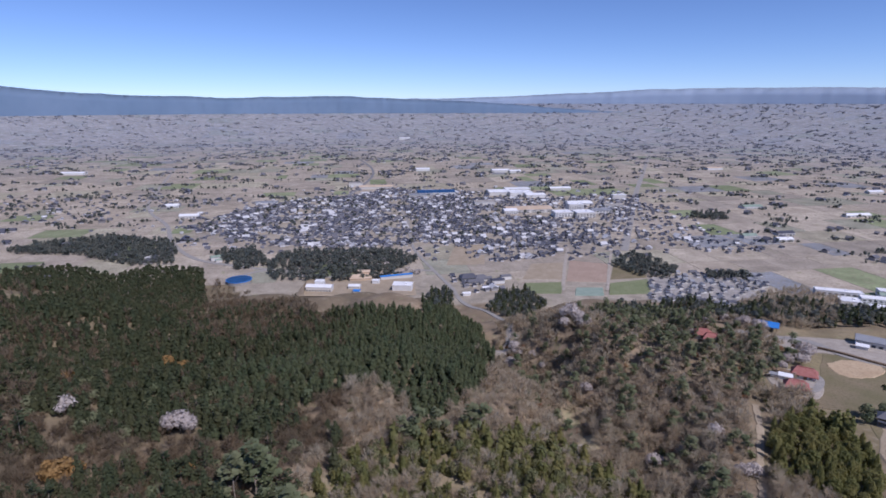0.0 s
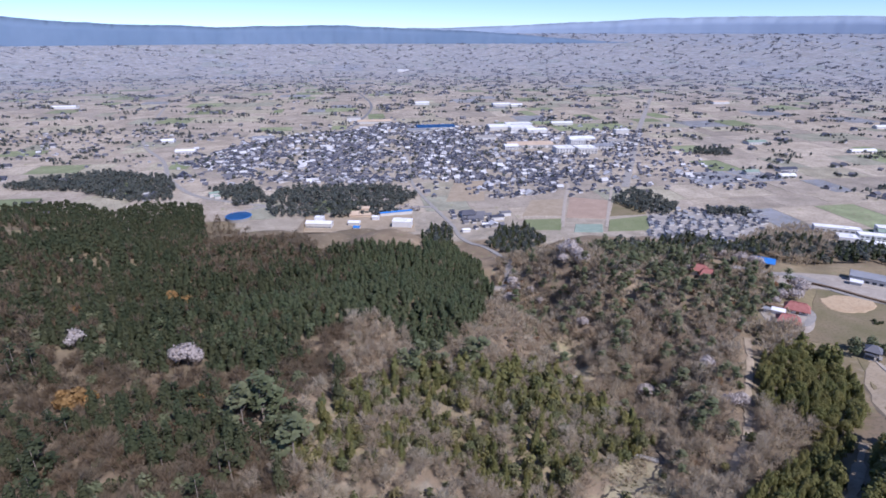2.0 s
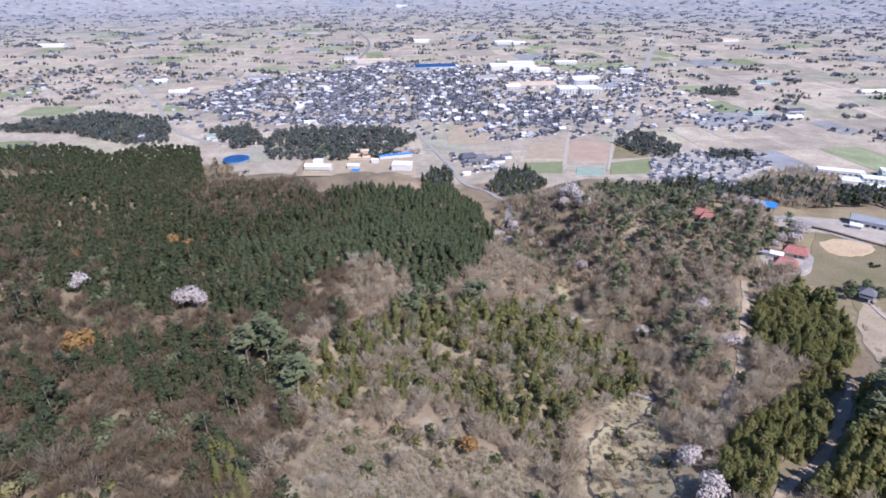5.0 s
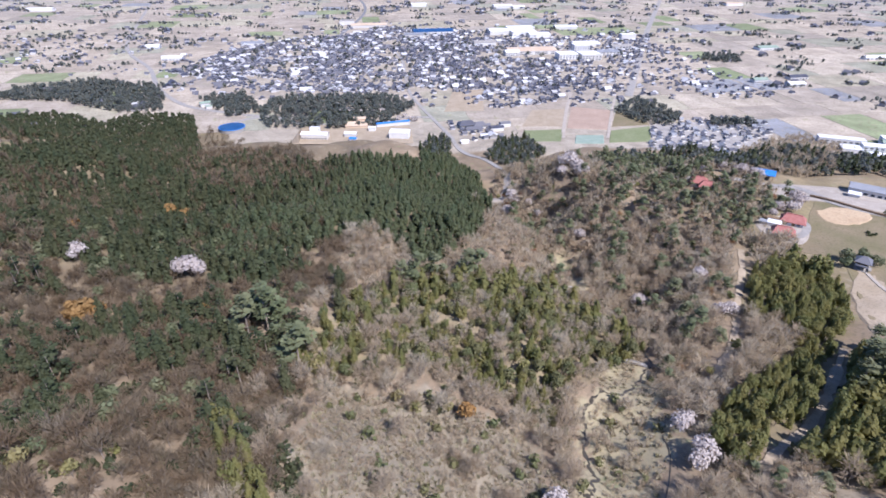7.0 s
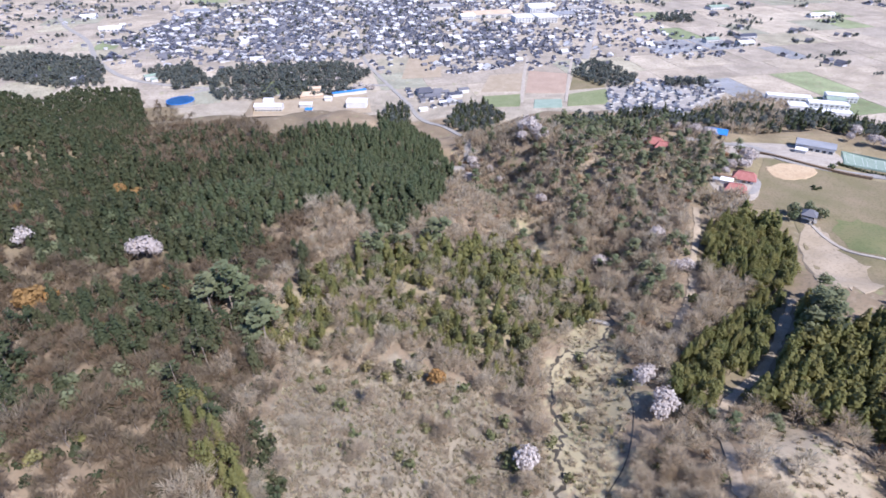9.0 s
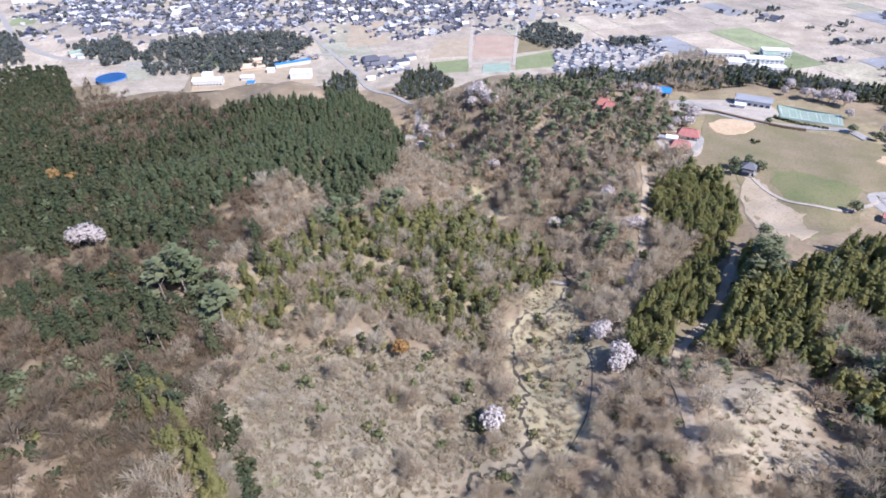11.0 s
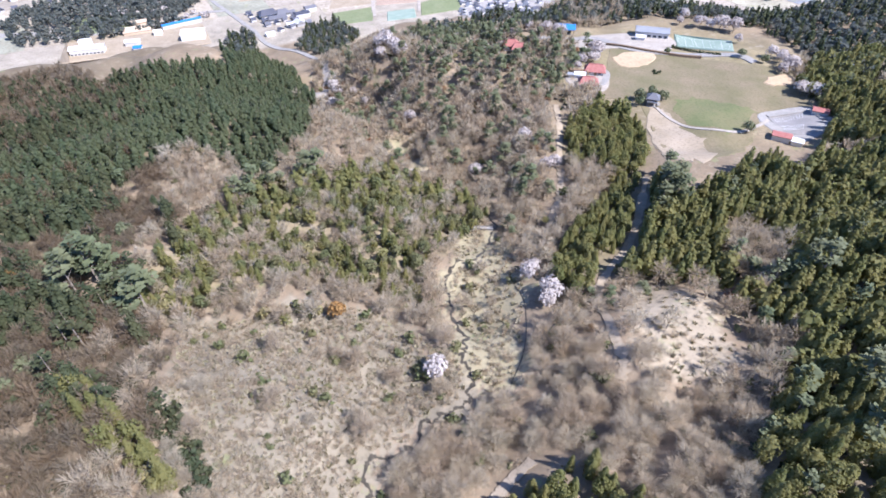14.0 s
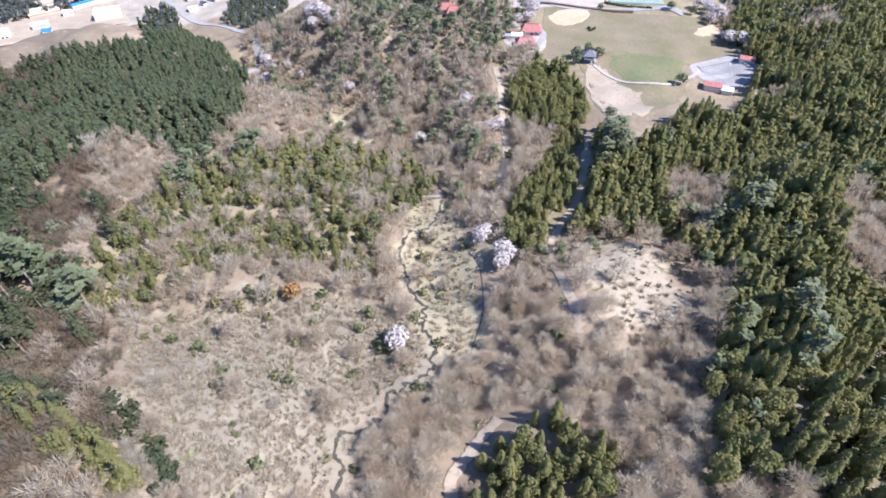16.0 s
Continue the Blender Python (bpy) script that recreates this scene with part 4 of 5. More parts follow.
spread("village_groves", [with_wood(round_crown(s, 40, 3.7, 7.5, 5.6, 2.3), tube((0, 0, -0.5), (0, 0, 6), 0.3, 0.15, 3)) for s in range(45, 49)], [M["grove"], M["bark"]], clear_of(groves, LINES, 6), rs, "dark groves of tall trees at the edge of town", "grove", 0.7, 1.2)

# young mixed green wood in the middle
mid = clear_of(scatter(MID_GREEN_ZONE, 3.2, rs, 0.7, keep=0.85), LINES, 3)
broad = rs.rand(len(mid)) < 0.45
laurel, mid = mid[broad], mid[~broad]
o = np.argsort(np.hypot(mid[:, 0], mid[:, 1]))
young = make_tree("young_cedar", [cedar_crown(50, 300, 8, 1.9, low=0.1, big=0.62), cedar_crown(51, 300, 7, 2.1, low=0.08, big=0.62), round_crown(52, 170, 2.3, 4.6, 3.6, 0.8)], [tube((0, 0, -0.6), (0, 0, 8), 0.16, 0.05)] * 3, M["cedar"], "young green cedar with a rounded crown among bare trees", "tree", "young cedars of the middle slope")
plant(young, mid[o[:290]], rs, 0.65, 1.15)
spread("young_cedar_wood", [with_wood(cedar_crown(s, 60, 8.5, 2.2, low=0.08, big=1.6), tube((0, 0, -0.6), (0, 0, 8), 0.16, 0.05)) for s in range(54, 57)], [M["cedar"], M["bark"]], mid[o[290:]], rs, "young green cedars on a middle slope", "forest", 0.75, 1.3)

plant(make_tree("evergreen_tree", [round_crown(s, 330, 2.5, 4.2, 3.2, 0.6, 0.9, 10) for s in range(150, 154)], [bare_wood(s, 4.5, 1.8, 4) for s in range(150, 154)], M["evergreen"], "rounded evergreen broadleaf tree among young cedars", "tree", "evergreens of the middle slope"), laurel[np.argsort(np.hypot(laurel[:, 0], laurel[:, 1]))][:290], rs, 0.7, 1.3)
spread("evergreen_wood", [with_wood(round_crown(s, 90, 2.5, 4.2, 3.2, 1.1), bare_wood(s, 4.5, 1.8, 2)) for s in range(154, 157)], [M["evergreen"], M["bark"]], laurel[np.argsort(np.hypot(laurel[:, 0], laurel[:, 1]))][290:], rs, "evergreen broadleaf wood on the middle slope", "woodland", 0.7, 1.2)

# bare broadleaf trees
ALL_GREEN = (CEDAR_HILL_ZONE, MID_GREEN_ZONE, STRIP_ZONE, EAST_FOREST_ZONE, BARE_SLOPE_ZONE, VALLEY_GRASS_ZONE, NEAR_CEDAR_ZONE) + OPEN
near_land = [(-260, 170), (-150, 60), (-70, 60), (-30, 40), (60, 0), (125, -5), (150, 40), (140, 60), (150, 120), (150, 200), (180, 240), (200, 300), (220, 345), (150, 400), (90, 480), (50, 470), (40, 380), (30, 300), (-40, 300), (-120, 260), (-260, 330)]
bare = scatter(near_land, 4.4, rs, holes=ALL_GREEN + (PINE_ZONE,), keep=0.92)
bare = np.concatenate([bare, scatter(BROWN_LEFT_ZONE, 5.0, rs, keep=0.7), scatter(FAR_WEST, 7, rs, keep=0.7), scatter(BROWN_BACK_ZONE, 5.5, rs, keep=0.8), scatter([p for p in CEDAR_HILL_ZONE if p[0] < -60], 9, rs, keep=0.5), scatter(CEDAR_HILL_ZONE, 26, rs, keep=0.4), scatter(EAST_HILL_ZONE, 6, rs), scatter(BARE_SLOPE_ZONE, 10, rs, keep=0.42), scatter(VALLEY_GRASS_ZONE, 8, rs, keep=0.3), scatter(CLEARING_ZONE, 8, rs, keep=0.35), scatter(MID_GREEN_ZONE, 5.5, rs, keep=0.5)])
gaps = scatter(EAST_FOREST_ZONE, 4.0, rs, holes=OPEN)
bare = np.concatenate([bare, scatter(BELT_NOTCH, 4.4, rs), gaps[thin_patch(gaps)], scatter(PINE_ZONE, 6.5, rs, holes=(LAWN_LINE, APRON), keep=0.75)])
bare = clear_of(clear_of(clear_of(bare, LINES, 2.6), (STREAM_LINE[:12], NEAR_PATH, SPUR_PATH), 4.6), [[p, p] for p in SHOWY[5:]], 6.0)
o = np.argsort(np.hypot(bare[:, 0], bare[:, 1]) + 400 * (bare[:, 0] < -42))
bare_tree = make_tree("bare_tree", [twig_crown(s, 1250, w=3.9, size=0.95, thin=0.04) for s in range(4)], [bare_wood(s) for s in range(4)], M["twig"], "leafless grey-brown broadleaf tree with fine twigs", "tree", "bare trees of the near slopes")
plant(bare_tree, bare[o[:300]], rs, 0.65, 1.15)
later = bare[o[300:]]
away = np.hypot(later[:, 0], later[:, 1]) > 270
# bare trees to the west take the twig colour with shade painted in
dim_west = later[:, 0] + rs.normal(0, 10, len(later)) < -46
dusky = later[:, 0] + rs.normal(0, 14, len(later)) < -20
spread("bare_wood", [with_wood(twig_crown(s, 430, 3.8, size=1.15, thin=0.055), bare_wood(s, limbs=3)) for s in range(60, 66)], [M["twig"], M["bark"]], later[~away & ~dim_west], rs, "leafless grey-brown woodland on the ridges", "woodland", 0.65, 1.25)
spread("brown_wood", [with_wood(twig_crown(s, 430, 3.8, size=1.15, thin=0.055), bare_wood(s, limbs=3)) for s in range(66, 72)], [M["brown_twig"], M["bark"]], later[~away & dim_west], rs, "leafless brown woodland of the western slopes, twigs darkened as shade", "woodland", 0.65, 1.25)
spread("far_bare_wood", [with_wood(twig_crown(s, 110, 3.7, size=2.0, thin=0.075), bare_wood(s, limbs=2)) for s in range(60, 66)], [M["twig"], M["bark"]], later[away & ~dusky], rs, "leafless grey-brown woodland on the far slopes", "woodland", 0.65, 1.25)
spread("far_brown_wood", [with_wood(twig_crown(s, 110, 3.7, size=2.0, thin=0.075), bare_wood(s, limbs=2)) for s in range(66, 70)], [M["brown_twig"], M["bark"]], later[away & dusky], rs, "leafless brown woodland among the western cedars, twigs darkened as shade", "woodland", 0.65, 1.2)


# ---- mixed trees of the near slopes ----
rs = np.random.RandomState(9)
pine_sets = [pine_crown(s, 210) for s in range(90, 94)]
pine_tree = make_tree("pine_tree", [c for c, _ in pine_sets], [join_soups([(*pine_wood, 0)] + [(*tube((0.1, 0, p[2] * 0.8), p, 0.07, 0.03, 3), 0) for p in P])[:2] for _, P in pine_sets], M["pine"], "blue-green pine with cloud-like pads of needles", "tree", "pines of the slopes")
pines = clear_of(np.concatenate([scatter(PINE_ZONE, 9, rs, 0.6, holes=(LAWN_LINE, APRON), keep=0.7), scatter(BLOSSOM_HILL_ZONE, 11, rs, holes=(LAWN_LINE, PALE_VALLEY, APRON), keep=0.5)]), LINES + ([(188, 268), (184, 262)], [(196, 272), (176, 266)], [(172, 334), (168, 328)]), 5)
own = [(150, 147, 1.35), (155, 152, 1.3), (146, 141, 1.4), (141, 136, 1.2), (161, 158, 1.1), (152, 142, 1.3), (158, 149, 1.2), (147, 135, 1.2), (-48.4, 143, 1.5), (-64, 162, 1.45), (-70, 158, 1.3), (-60, 165, 1.2), (17.5, 222, 1.35), (12, 219, 1.2), (-11, 206, 1.2), (-3, 212, 1.0), (-17, 203, 0.9), (-58, 152, 0.9),
       (200, 293, 0.75), (198, 296, 0.6), (104, 97, 0.6), (88, 102, 0.6), (92, 98, 0.55), (126, 70, 0.7), (118, 55, 0.6), (146, 80, 0.9), (152, 76, 1.0), (158, 84, 0.95), (141, 90, 0.9), (127, 41, 1.0), (120, 34, 1.0), (110, 28, 1.05), (104, 40, 0.8), (113, 46, 1.0)]
plant(pine_tree, own + [tuple(p) for p in pines[:230]], rs, 0.6, 1.0)
spread("pine_wood", [with_wood(pine_crown(s, 110)[0], pine_wood) for s in range(95, 98)], [M["pine"], M["bark"]], np.concatenate([pines[230:], clear_of(scatter(EAST_FOREST_ZONE, 17, rs, holes=OPEN, keep=0.6), LINES, 4)]), rs, "scattered blue-green pines among other trees", "trees", 0.6, 1.1)

# green conifers in the gullies between the bare ridges of the west slope
west = scatter([(-250, 190), (-150, 70), (-45, 95), (-30, 150), (-40, 195), (-70, 240), (-150, 260), (-240, 300)], 4.2, rs, holes=(BARE_SLOPE_ZONE,))
gully = np.zeros(len(west), bool)
for zone in WEST_GULLIES:
    gully |= inside(zone, west[:, 0] + rs.normal(0, 2.5, len(west)), west[:, 1] + rs.normal(0, 2.5, len(west)))
gully |= rs.rand(len(west)) < 0.06
west = rs.permutation(clear_of(west[gully], [[p, p] for p in SHOWY], 9.0))
half = len(west) // 2
plant(make_tree("slope_cedar", [cedar_crown(s, 300, 11, 2.2, big=0.75) for s in range(100, 103)], [cedar_wood] * 3, M["cedar_dark"], "dark green cedar among leafless trees", "tree", "cedars of the west slope"), west[:half][:290], rs, 0.75, 1.2)
spread("slope_conifers", [with_wood(pine_crown(s, 90, 9)[0], pine_wood) for s in range(105, 108)], [M["cedar_dark"], M["bark"]], west[half:], rs, "dark pines in the gullies of the west slope", "trees", 0.8, 1.25)

# rounded evergreens: by the park's pavilion and lawn, and between the bare ridges of the west slope
dark_round = make_tree("round_evergreen", [round_crown(s, 300, 3.4, 5.2, 4.0, 0.85, 0.9, 9) for s in range(170, 173)], [bare_wood(s, 5, 2.2, 4) for s in range(170, 173)], M["pine"], "rounded dark evergreen tree", "tree", "rounded evergreens")
shade = clear_of(scatter([(-250, 190), (-150, 70), (-100, 75), (-70, 120), (-40, 195), (-70, 240), (-150, 260), (-240, 300)], 9.5, rs, 0.6, holes=(BARE_SLOPE_ZONE,), keep=0.35), [[p, p] for p in SHOWY], 10)
plant(dark_round, [(226, 179.3, 0.95), (206, 229, 1.1), (211, 226, 1.0), (209, 234, 0.9), (199, 230, 1.0), (196, 226, 0.8), (257, 283, 0.7), (292, 256, 0.9), (298, 244, 0.9), (283, 168, 0.7)] + [tuple(p) for p in shade[:260]], rs, 0.7, 1.15)

# cherry trees in flower
cherry = make_tree("cherry_tree", [round_crown(s, 560, 4.2, 5.0, 4.6, 0.75, 0.85, 10, 0.4) for s in range(110, 113)], [bare_wood(s, 6, 3.2) for s in range(110, 113)], M["blossom"], "cherry tree in pale pink flower", "tree", "flowering cherries")
flowers = [(-109.3, 203, 1.45), (-105, 202, 1.0), (-113.5, 203, 1.05), (-160, 208, 1.3), (90.5, 372.8, 1.5), (97, 366, 1.2), (122, 218, 0.95), (96.7, 219, 0.75), (76.7, 122.9, 0.75), (80, 126, 0.65), (78.4, 110.8, 0.8), (75, 107, 0.65), (31, 93.9, 0.75), (52.5, 374, 0.9), (48.4, 359, 0.85), (54, 368, 0.8), (83.9, 292, 0.7), (121, 192, 0.7), (126, 193, 0.6),
           (197, 289, 0.9), (206, 290, 0.8), (212, 294, 0.85), (190, 282, 0.7), (180, 352, 0.8), (204, 351, 1.0), (213, 346, 1.0), (165, 340, 0.7), (70, 352, 0.7), (64, 362, 0.8), (60, 335, 0.7), (86, 365, 0.9)]
flowers += [(311, 317, 1.0), (320, 307, 1.1), (326, 300, 0.95), (316, 312, 0.9), (302, 328, 0.8), (313, 337, 0.8), (308, 249, 1.0), (308, 241, 1.1), (305, 231, 1.0), (298, 229, 0.9), (313, 245, 0.9), (285, 203, 0.9), (289, 197, 1.0), (294, 193, 0.9), (309, 278, 0.8), (178, 382, 0.8), (195, 358, 0.9), (150, 337, 0.8), (99, 360, 1.0), (216, 304, 0.8), (54, 362, 0.8), (60, 425, 0.9)]
plant(cherry, flowers, rs)
spread("town_cherries", [with_wood(round_crown(s, 60, 4.5, 5, 4.5, 2.0), bare_wood(s, 5, 3, 3)) for s in range(115, 117)], [M["blossom"], M["bark"]], [(-150 + 9 * i + rs.normal(0, 5), 800 + rs.normal(0, 12)) for i in range(9)] + [(-60 + 8 * i, 772 + rs.normal(0, 6)) for i in range(4)], rs, "pale cherry trees at the shrine grove", "trees", 0.8, 1.2)

# trees in bud
bud = make_tree("budding_tree", [round_crown(s, 480, 3.4, 4.2, 4.0, 0.75, 0.85, 8) for s in range(120, 123)], [bare_wood(s, 5.5, 2.6) for s in range(120, 123)], M["bud"], "broadleaf tree with ochre young leaves", "tree", "budding trees")
plant(bud, [(-139, 172, 1.7), (-134, 174, 1.25), (-143.5, 175, 1.25), (8, 125, 0.75), (-170, 311, 1.2), (-162, 312, 1.0), (-180, 239, 1.1), (-95, 178, 0.7)], rs)
rust = make_tree("rust_tree", [round_crown(s, 220, 3.0, 3.8, 3.6, 0.7, 0.8, 7) for s in range(124, 126)], [bare_wood(s, 5, 2.4) for s in range(124, 126)], M["rust"], "broadleaf tree with rust-red buds", "tree", "rust-coloured trees")
plant(rust, [(127, 83, 0.95), (131, 85, 0.7), (146, 262, 0.9), (152, 250, 0.8), (-95, 158, 0.8), (-60, 172, 0.7), (112, 236, 0.9), (150, 285, 0.8), (80, 88, 0.6), (96, 48, 0.7)] + [tuple(p) for p in scatter(BLOSSOM_HILL_ZONE, 16, rs, holes=(LAWN_LINE,), keep=0.6)], rs, 0.6, 0.95)
fresh = make_tree("leafing_tree", [round_crown(s, 220, 2.6, 3.4, 3.0, 0.65, 0.8, 7) for s in range(127, 130)], [bare_wood(s, 4.5, 2.2) for s in range(127, 130)], M["fresh"], "small broadleaf tree with fresh yellow-green leaves", "tree", "leafing trees")
plant(fresh, [(3, 164, 1.3), (-8, 128, 0.9), (-3, 131, 0.8), (-14, 132, 0.8), (2, 128, 0.7)] + [tuple(p) for p in scatter(MID_GREEN_ZONE, 13, rs, keep=0.6)] + [tuple(p) for p in scatter(BLOSSOM_HILL_ZONE, 17, rs, holes=(LAWN_LINE,), keep=0.5)] + [tuple(p) for p in scatter([(-140, 150), (-100, 80), (-40, 70), (-35, 130), (-60, 170)], 12, rs, keep=0.55)], rs, 0.5, 0.9)

# scrub and dry grass
def tuft(seed, n, w, h):
    r = np.random.RandomState(seed)
    a = r.uniform(0, 6.28, n)
    d = np.c_[np.cos(a) * r.uniform(0.1, 1, n), np.sin(a) * r.uniform(0.1, 1, n), np.ones(n)]
    C = np.c_[d[:, 0] * w * 0.6, d[:, 1] * w * 0.6, np.full(n, h * 0.35)]
    v, t = leaves(C, d, h, r, 0.3)
    return v, t, np.zeros(len(t), int)


slope = np.concatenate([scatter(BARE_SLOPE_ZONE, 1.5, rs, keep=0.9), scatter(VALLEY_GRASS_ZONE, 1.8, rs, keep=0.7), scatter(CLEARING_ZONE, 2.0, rs, keep=0.45)])
slope = clear_of(slope, (STREAM_LINE, NEAR_PATH, CEDAR_PATH), 2.2)
thick = 0.35 * np.sin(slope[:, 0] / 6 + 1.5 * np.sin(slope[:, 1] / 8)) + 0.35 * np.sin(slope[:, 1] / 5.5 - slope[:, 0] / 17) + rs.normal(0, 0.8, len(slope))
spread("dry_grass_tufts", [tuft(s, 22, 0.9, 0.8) for s in range(4)], [M["straw"]], slope[thick < 0.5], rs, "tufts of pale dry grass on the open slope", "grass", 0.6, 1.5)
spread("scrub", [with_wood(twig_crown(s, 150, 1.9, 2.4, 0.3, 0.8, 0.05), tube((0, 0, -0.4), (0, 0, 1.2), 0.06, 0.04, 3)) for s in range(130, 135)], [M["twig"], M["bark"]], slope[thick >= -0.5], rs, "low leafless scrub on the open slope", "scrub", 0.35, 0.95)
under = clear_of(scatter(near_land, 5.2, rs, holes=(CEDAR_HILL_ZONE, MID_GREEN_ZONE, STRIP_ZONE, EAST_FOREST_ZONE) + OPEN, keep=0.6), LINES, 2.0)
west_under = scatter([(-150, 150), (-110, 75), (-45, 55), (-40, 95), (-45, 140), (-90, 170)], 4.6, rs, keep=0.6)
# dense dark strip added in place of the cedar row's cast shadow
row_shadow_scrub = scatter([(-60, 117), (-52, 104), (-40, 84), (-34, 70), (-29, 76), (-38, 95), (-50, 113)], 2.2, rs, keep=0.85)
east_under = clear_of(scatter(EAST_FOREST_ZONE, 5.0, rs, holes=OPEN, keep=0.7), LINES, 3)
spread("dark_undergrowth", [with_wood(round_crown(s, 60, 1.9, 2.6, 1.3, 0.75), tube((0, 0, -0.3), (0, 0, 0.6), 0.05, 0.04, 3)) for s in range(180, 184)], [M["cedar_dark"], M["bark"]], np.concatenate([west_under, row_shadow_scrub, east_under]), rs, "dark evergreen undergrowth on the slopes, one strip added as the cedar row's shadow", "undergrowth", 0.5, 1.4)
spread("undergrowth", [with_wood(round_crown(s, 46, 1.9, 2.6, 1.3, 0.9), tube((0, 0, -0.3), (0, 0, 0.6), 0.05, 0.04, 3)) for s in range(136, 140)], [M["evergreen"], M["bark"]], under[::3], rs, "evergreen undergrowth between bare trees", "undergrowth", 0.5, 1.4)
spread("thicket", [with_wood(twig_crown(s, 140, 2.1, 3.0, 0.4, 0.85, 0.055), tube((0, 0, -0.4), (0, 0, 1.4), 0.06, 0.04, 3)) for s in range(140, 144)], [M["twig"], M["bark"]], np.concatenate([under[1::3], under[2::3]]), rs, "grey-brown thicket under the bare trees", "thicket", 0.6, 1.2)


# ---- town and farms ----
def house_soup(seed, w, d, h, rise):
    """Walls, a pitched roof with eaves, and a lower wing: triangles with slots 0 wall, 1 roof."""
    wall, roof = bmesh.new(), bmesh.new()
    box(wall, w, d, h + 1, z=-1)
    gable(roof, w, d, h, rise, 0.8, 0.3)
    if seed % 2:
        box(wall, w * 0.55, d * 0.7, h * 0.55 + 1, x=w * 0.25, y=-d * 0.7, z=-1)
        gable(roof, w * 0.55, d * 0.7, h * 0.55, rise * 0.6, 0.6, 0.3, x=w * 0.25, y=-d * 0.7)
    parts = []
    for s, bm in enumerate((wall, roof)):
        bmesh.ops.triangulate(bm, faces=bm.faces)
        bm.verts.ensure_lookup_table()
        bm.verts.index_update()
        parts.append((np.array([v.co[:] for v in bm.verts]), np.array([[v.index for v in f.verts] for f in bm.faces]), s))
        bm.free()
    return join_soups(parts)


HOUSES = [house_soup(0, 9, 8.5, 4.6, 2.4), house_soup(1, 9.5, 9, 4.6, 2.8), house_soup(2, 8.5, 8.5, 5.0, 2.2), house_soup(3, 11, 9.5, 4.0, 3.2), house_soup(4, 7, 6, 3.0, 1.8)]


def town_spots(poly, gap, rs, turn, keep, holes=()):
    P = np.array(poly, float)
    c = P.mean(0)
    ca, sa = math.cos(radians(turn)), math.sin(radians(turn))
    local = [((x - c[0]) * ca + (y - c[1]) * sa, -(x - c[0]) * sa + (y - c[1]) * ca) for x, y in poly]
    s = scatter(local, gap, rs, 0.2, keep=keep)
    s = np.c_[s[:, 0] * ca - s[:, 1] * sa + c[0], s[:, 0] * sa + s[:, 1] * ca + c[1]]
    ok = np.ones(len(s), bool)
    for h in holes:
        ok &= ~inside(h, s[:, 0], s[:, 1])
    ok &= np.sin(s[:, 0] / 33 + 1.7 * np.sin(s[:, 1] / 41)) * np.sin(s[:, 1] / 37) + rs.normal(0, 0.25, len(s)) < 0.62
    return clear_of(s[ok], (SAND_ROAD, WEST_ROAD, EAST_ROAD, WORKS_ROAD), 9)


rs = np.random.RandomState(21)
BIG = [(120, 1180), (345, 1150), (345, 1270), (130, 1270)], [(80, 1420), (280, 1410), (290, 1560), (80, 1560)]
homes = town_spots(NEW_HOMES, 10.4, rs, 8, 0.97)
homes = homes[(homes[:, 0] * 0.99 + homes[:, 1] * 0.139) % 30 > 9]          # streets


def plain_house(kind, mat, label, group):
    V, T, S = HOUSES[kind]
    top = thing("house", Matrix(), label, "house", group)
    for s, nm, mt in ((0, "wall", M["white"]), (1, "roof", M[mat])):
        used, inv = np.unique(T[S == s], return_inverse=True)
        mesh_part(nm, soup(nm, V[used], inv.reshape(-1, 3), [mt]), top)
    return top


protos = [plain_house(k, m, "two-storey house with pale walls and a dark tiled roof", "houses of the new estate") for k, m in ((0, "tile"), (1, "grey_roof"), (2, "tile"), (1, "tile"))]
for i, (x, y) in enumerate(homes[:280]):
    m = place(x, y, 8 + 90 * rs.randint(4), 0, rs.uniform(0.68, 0.86))
    if i < len(protos):
        protos[i].matrix_basis = m
    else:
        copy_thing(protos[rs.randint(4)], m)
town = np.concatenate([town_spots(TOWN_MAIN, 10.2, rs, 20, 0.93, BIG), town_spots(TOWN_EAST, 12, rs, 5, 0.72, BIG), town_spots(EAST_HOMES, 15, rs, 10, 0.62), town_spots(SOUTH_HOMES, 14, rs, 30, 0.75), town_spots(WEST_HOMES, 25, rs, 20, 0.55), homes[280:]])


def house_mass(name, spots, mats, label, smin, smax):
    spots = np.asarray(spots, float)
    Z = height(spots[:, 0], spots[:, 1])
    V, T, S, A, n = [], [], [], [], 0
    for (x, y), z in zip(spots, Z):
        pv, pt, ps = HOUSES[rs.randint(5)]
        a, s = radians(20 + 90 * rs.randint(4) + rs.normal(0, 8)), rs.uniform(smin, smax)
        c, q = math.cos(a) * s, math.sin(a) * s
        V.append(np.c_[pv[:, 0] * c - pv[:, 1] * q + x, pv[:, 0] * q + pv[:, 1] * c + y, pv[:, 2] * s + z])
        T.append(pt + n), S.append(ps), A.append(np.full(len(pv), rs.rand()))
        n += len(pv)
    tagged(new(name, soup(name, np.concatenate(V), np.concatenate(T), mats, np.concatenate(S), np.concatenate(A))), label, "houses", kind="stuff")


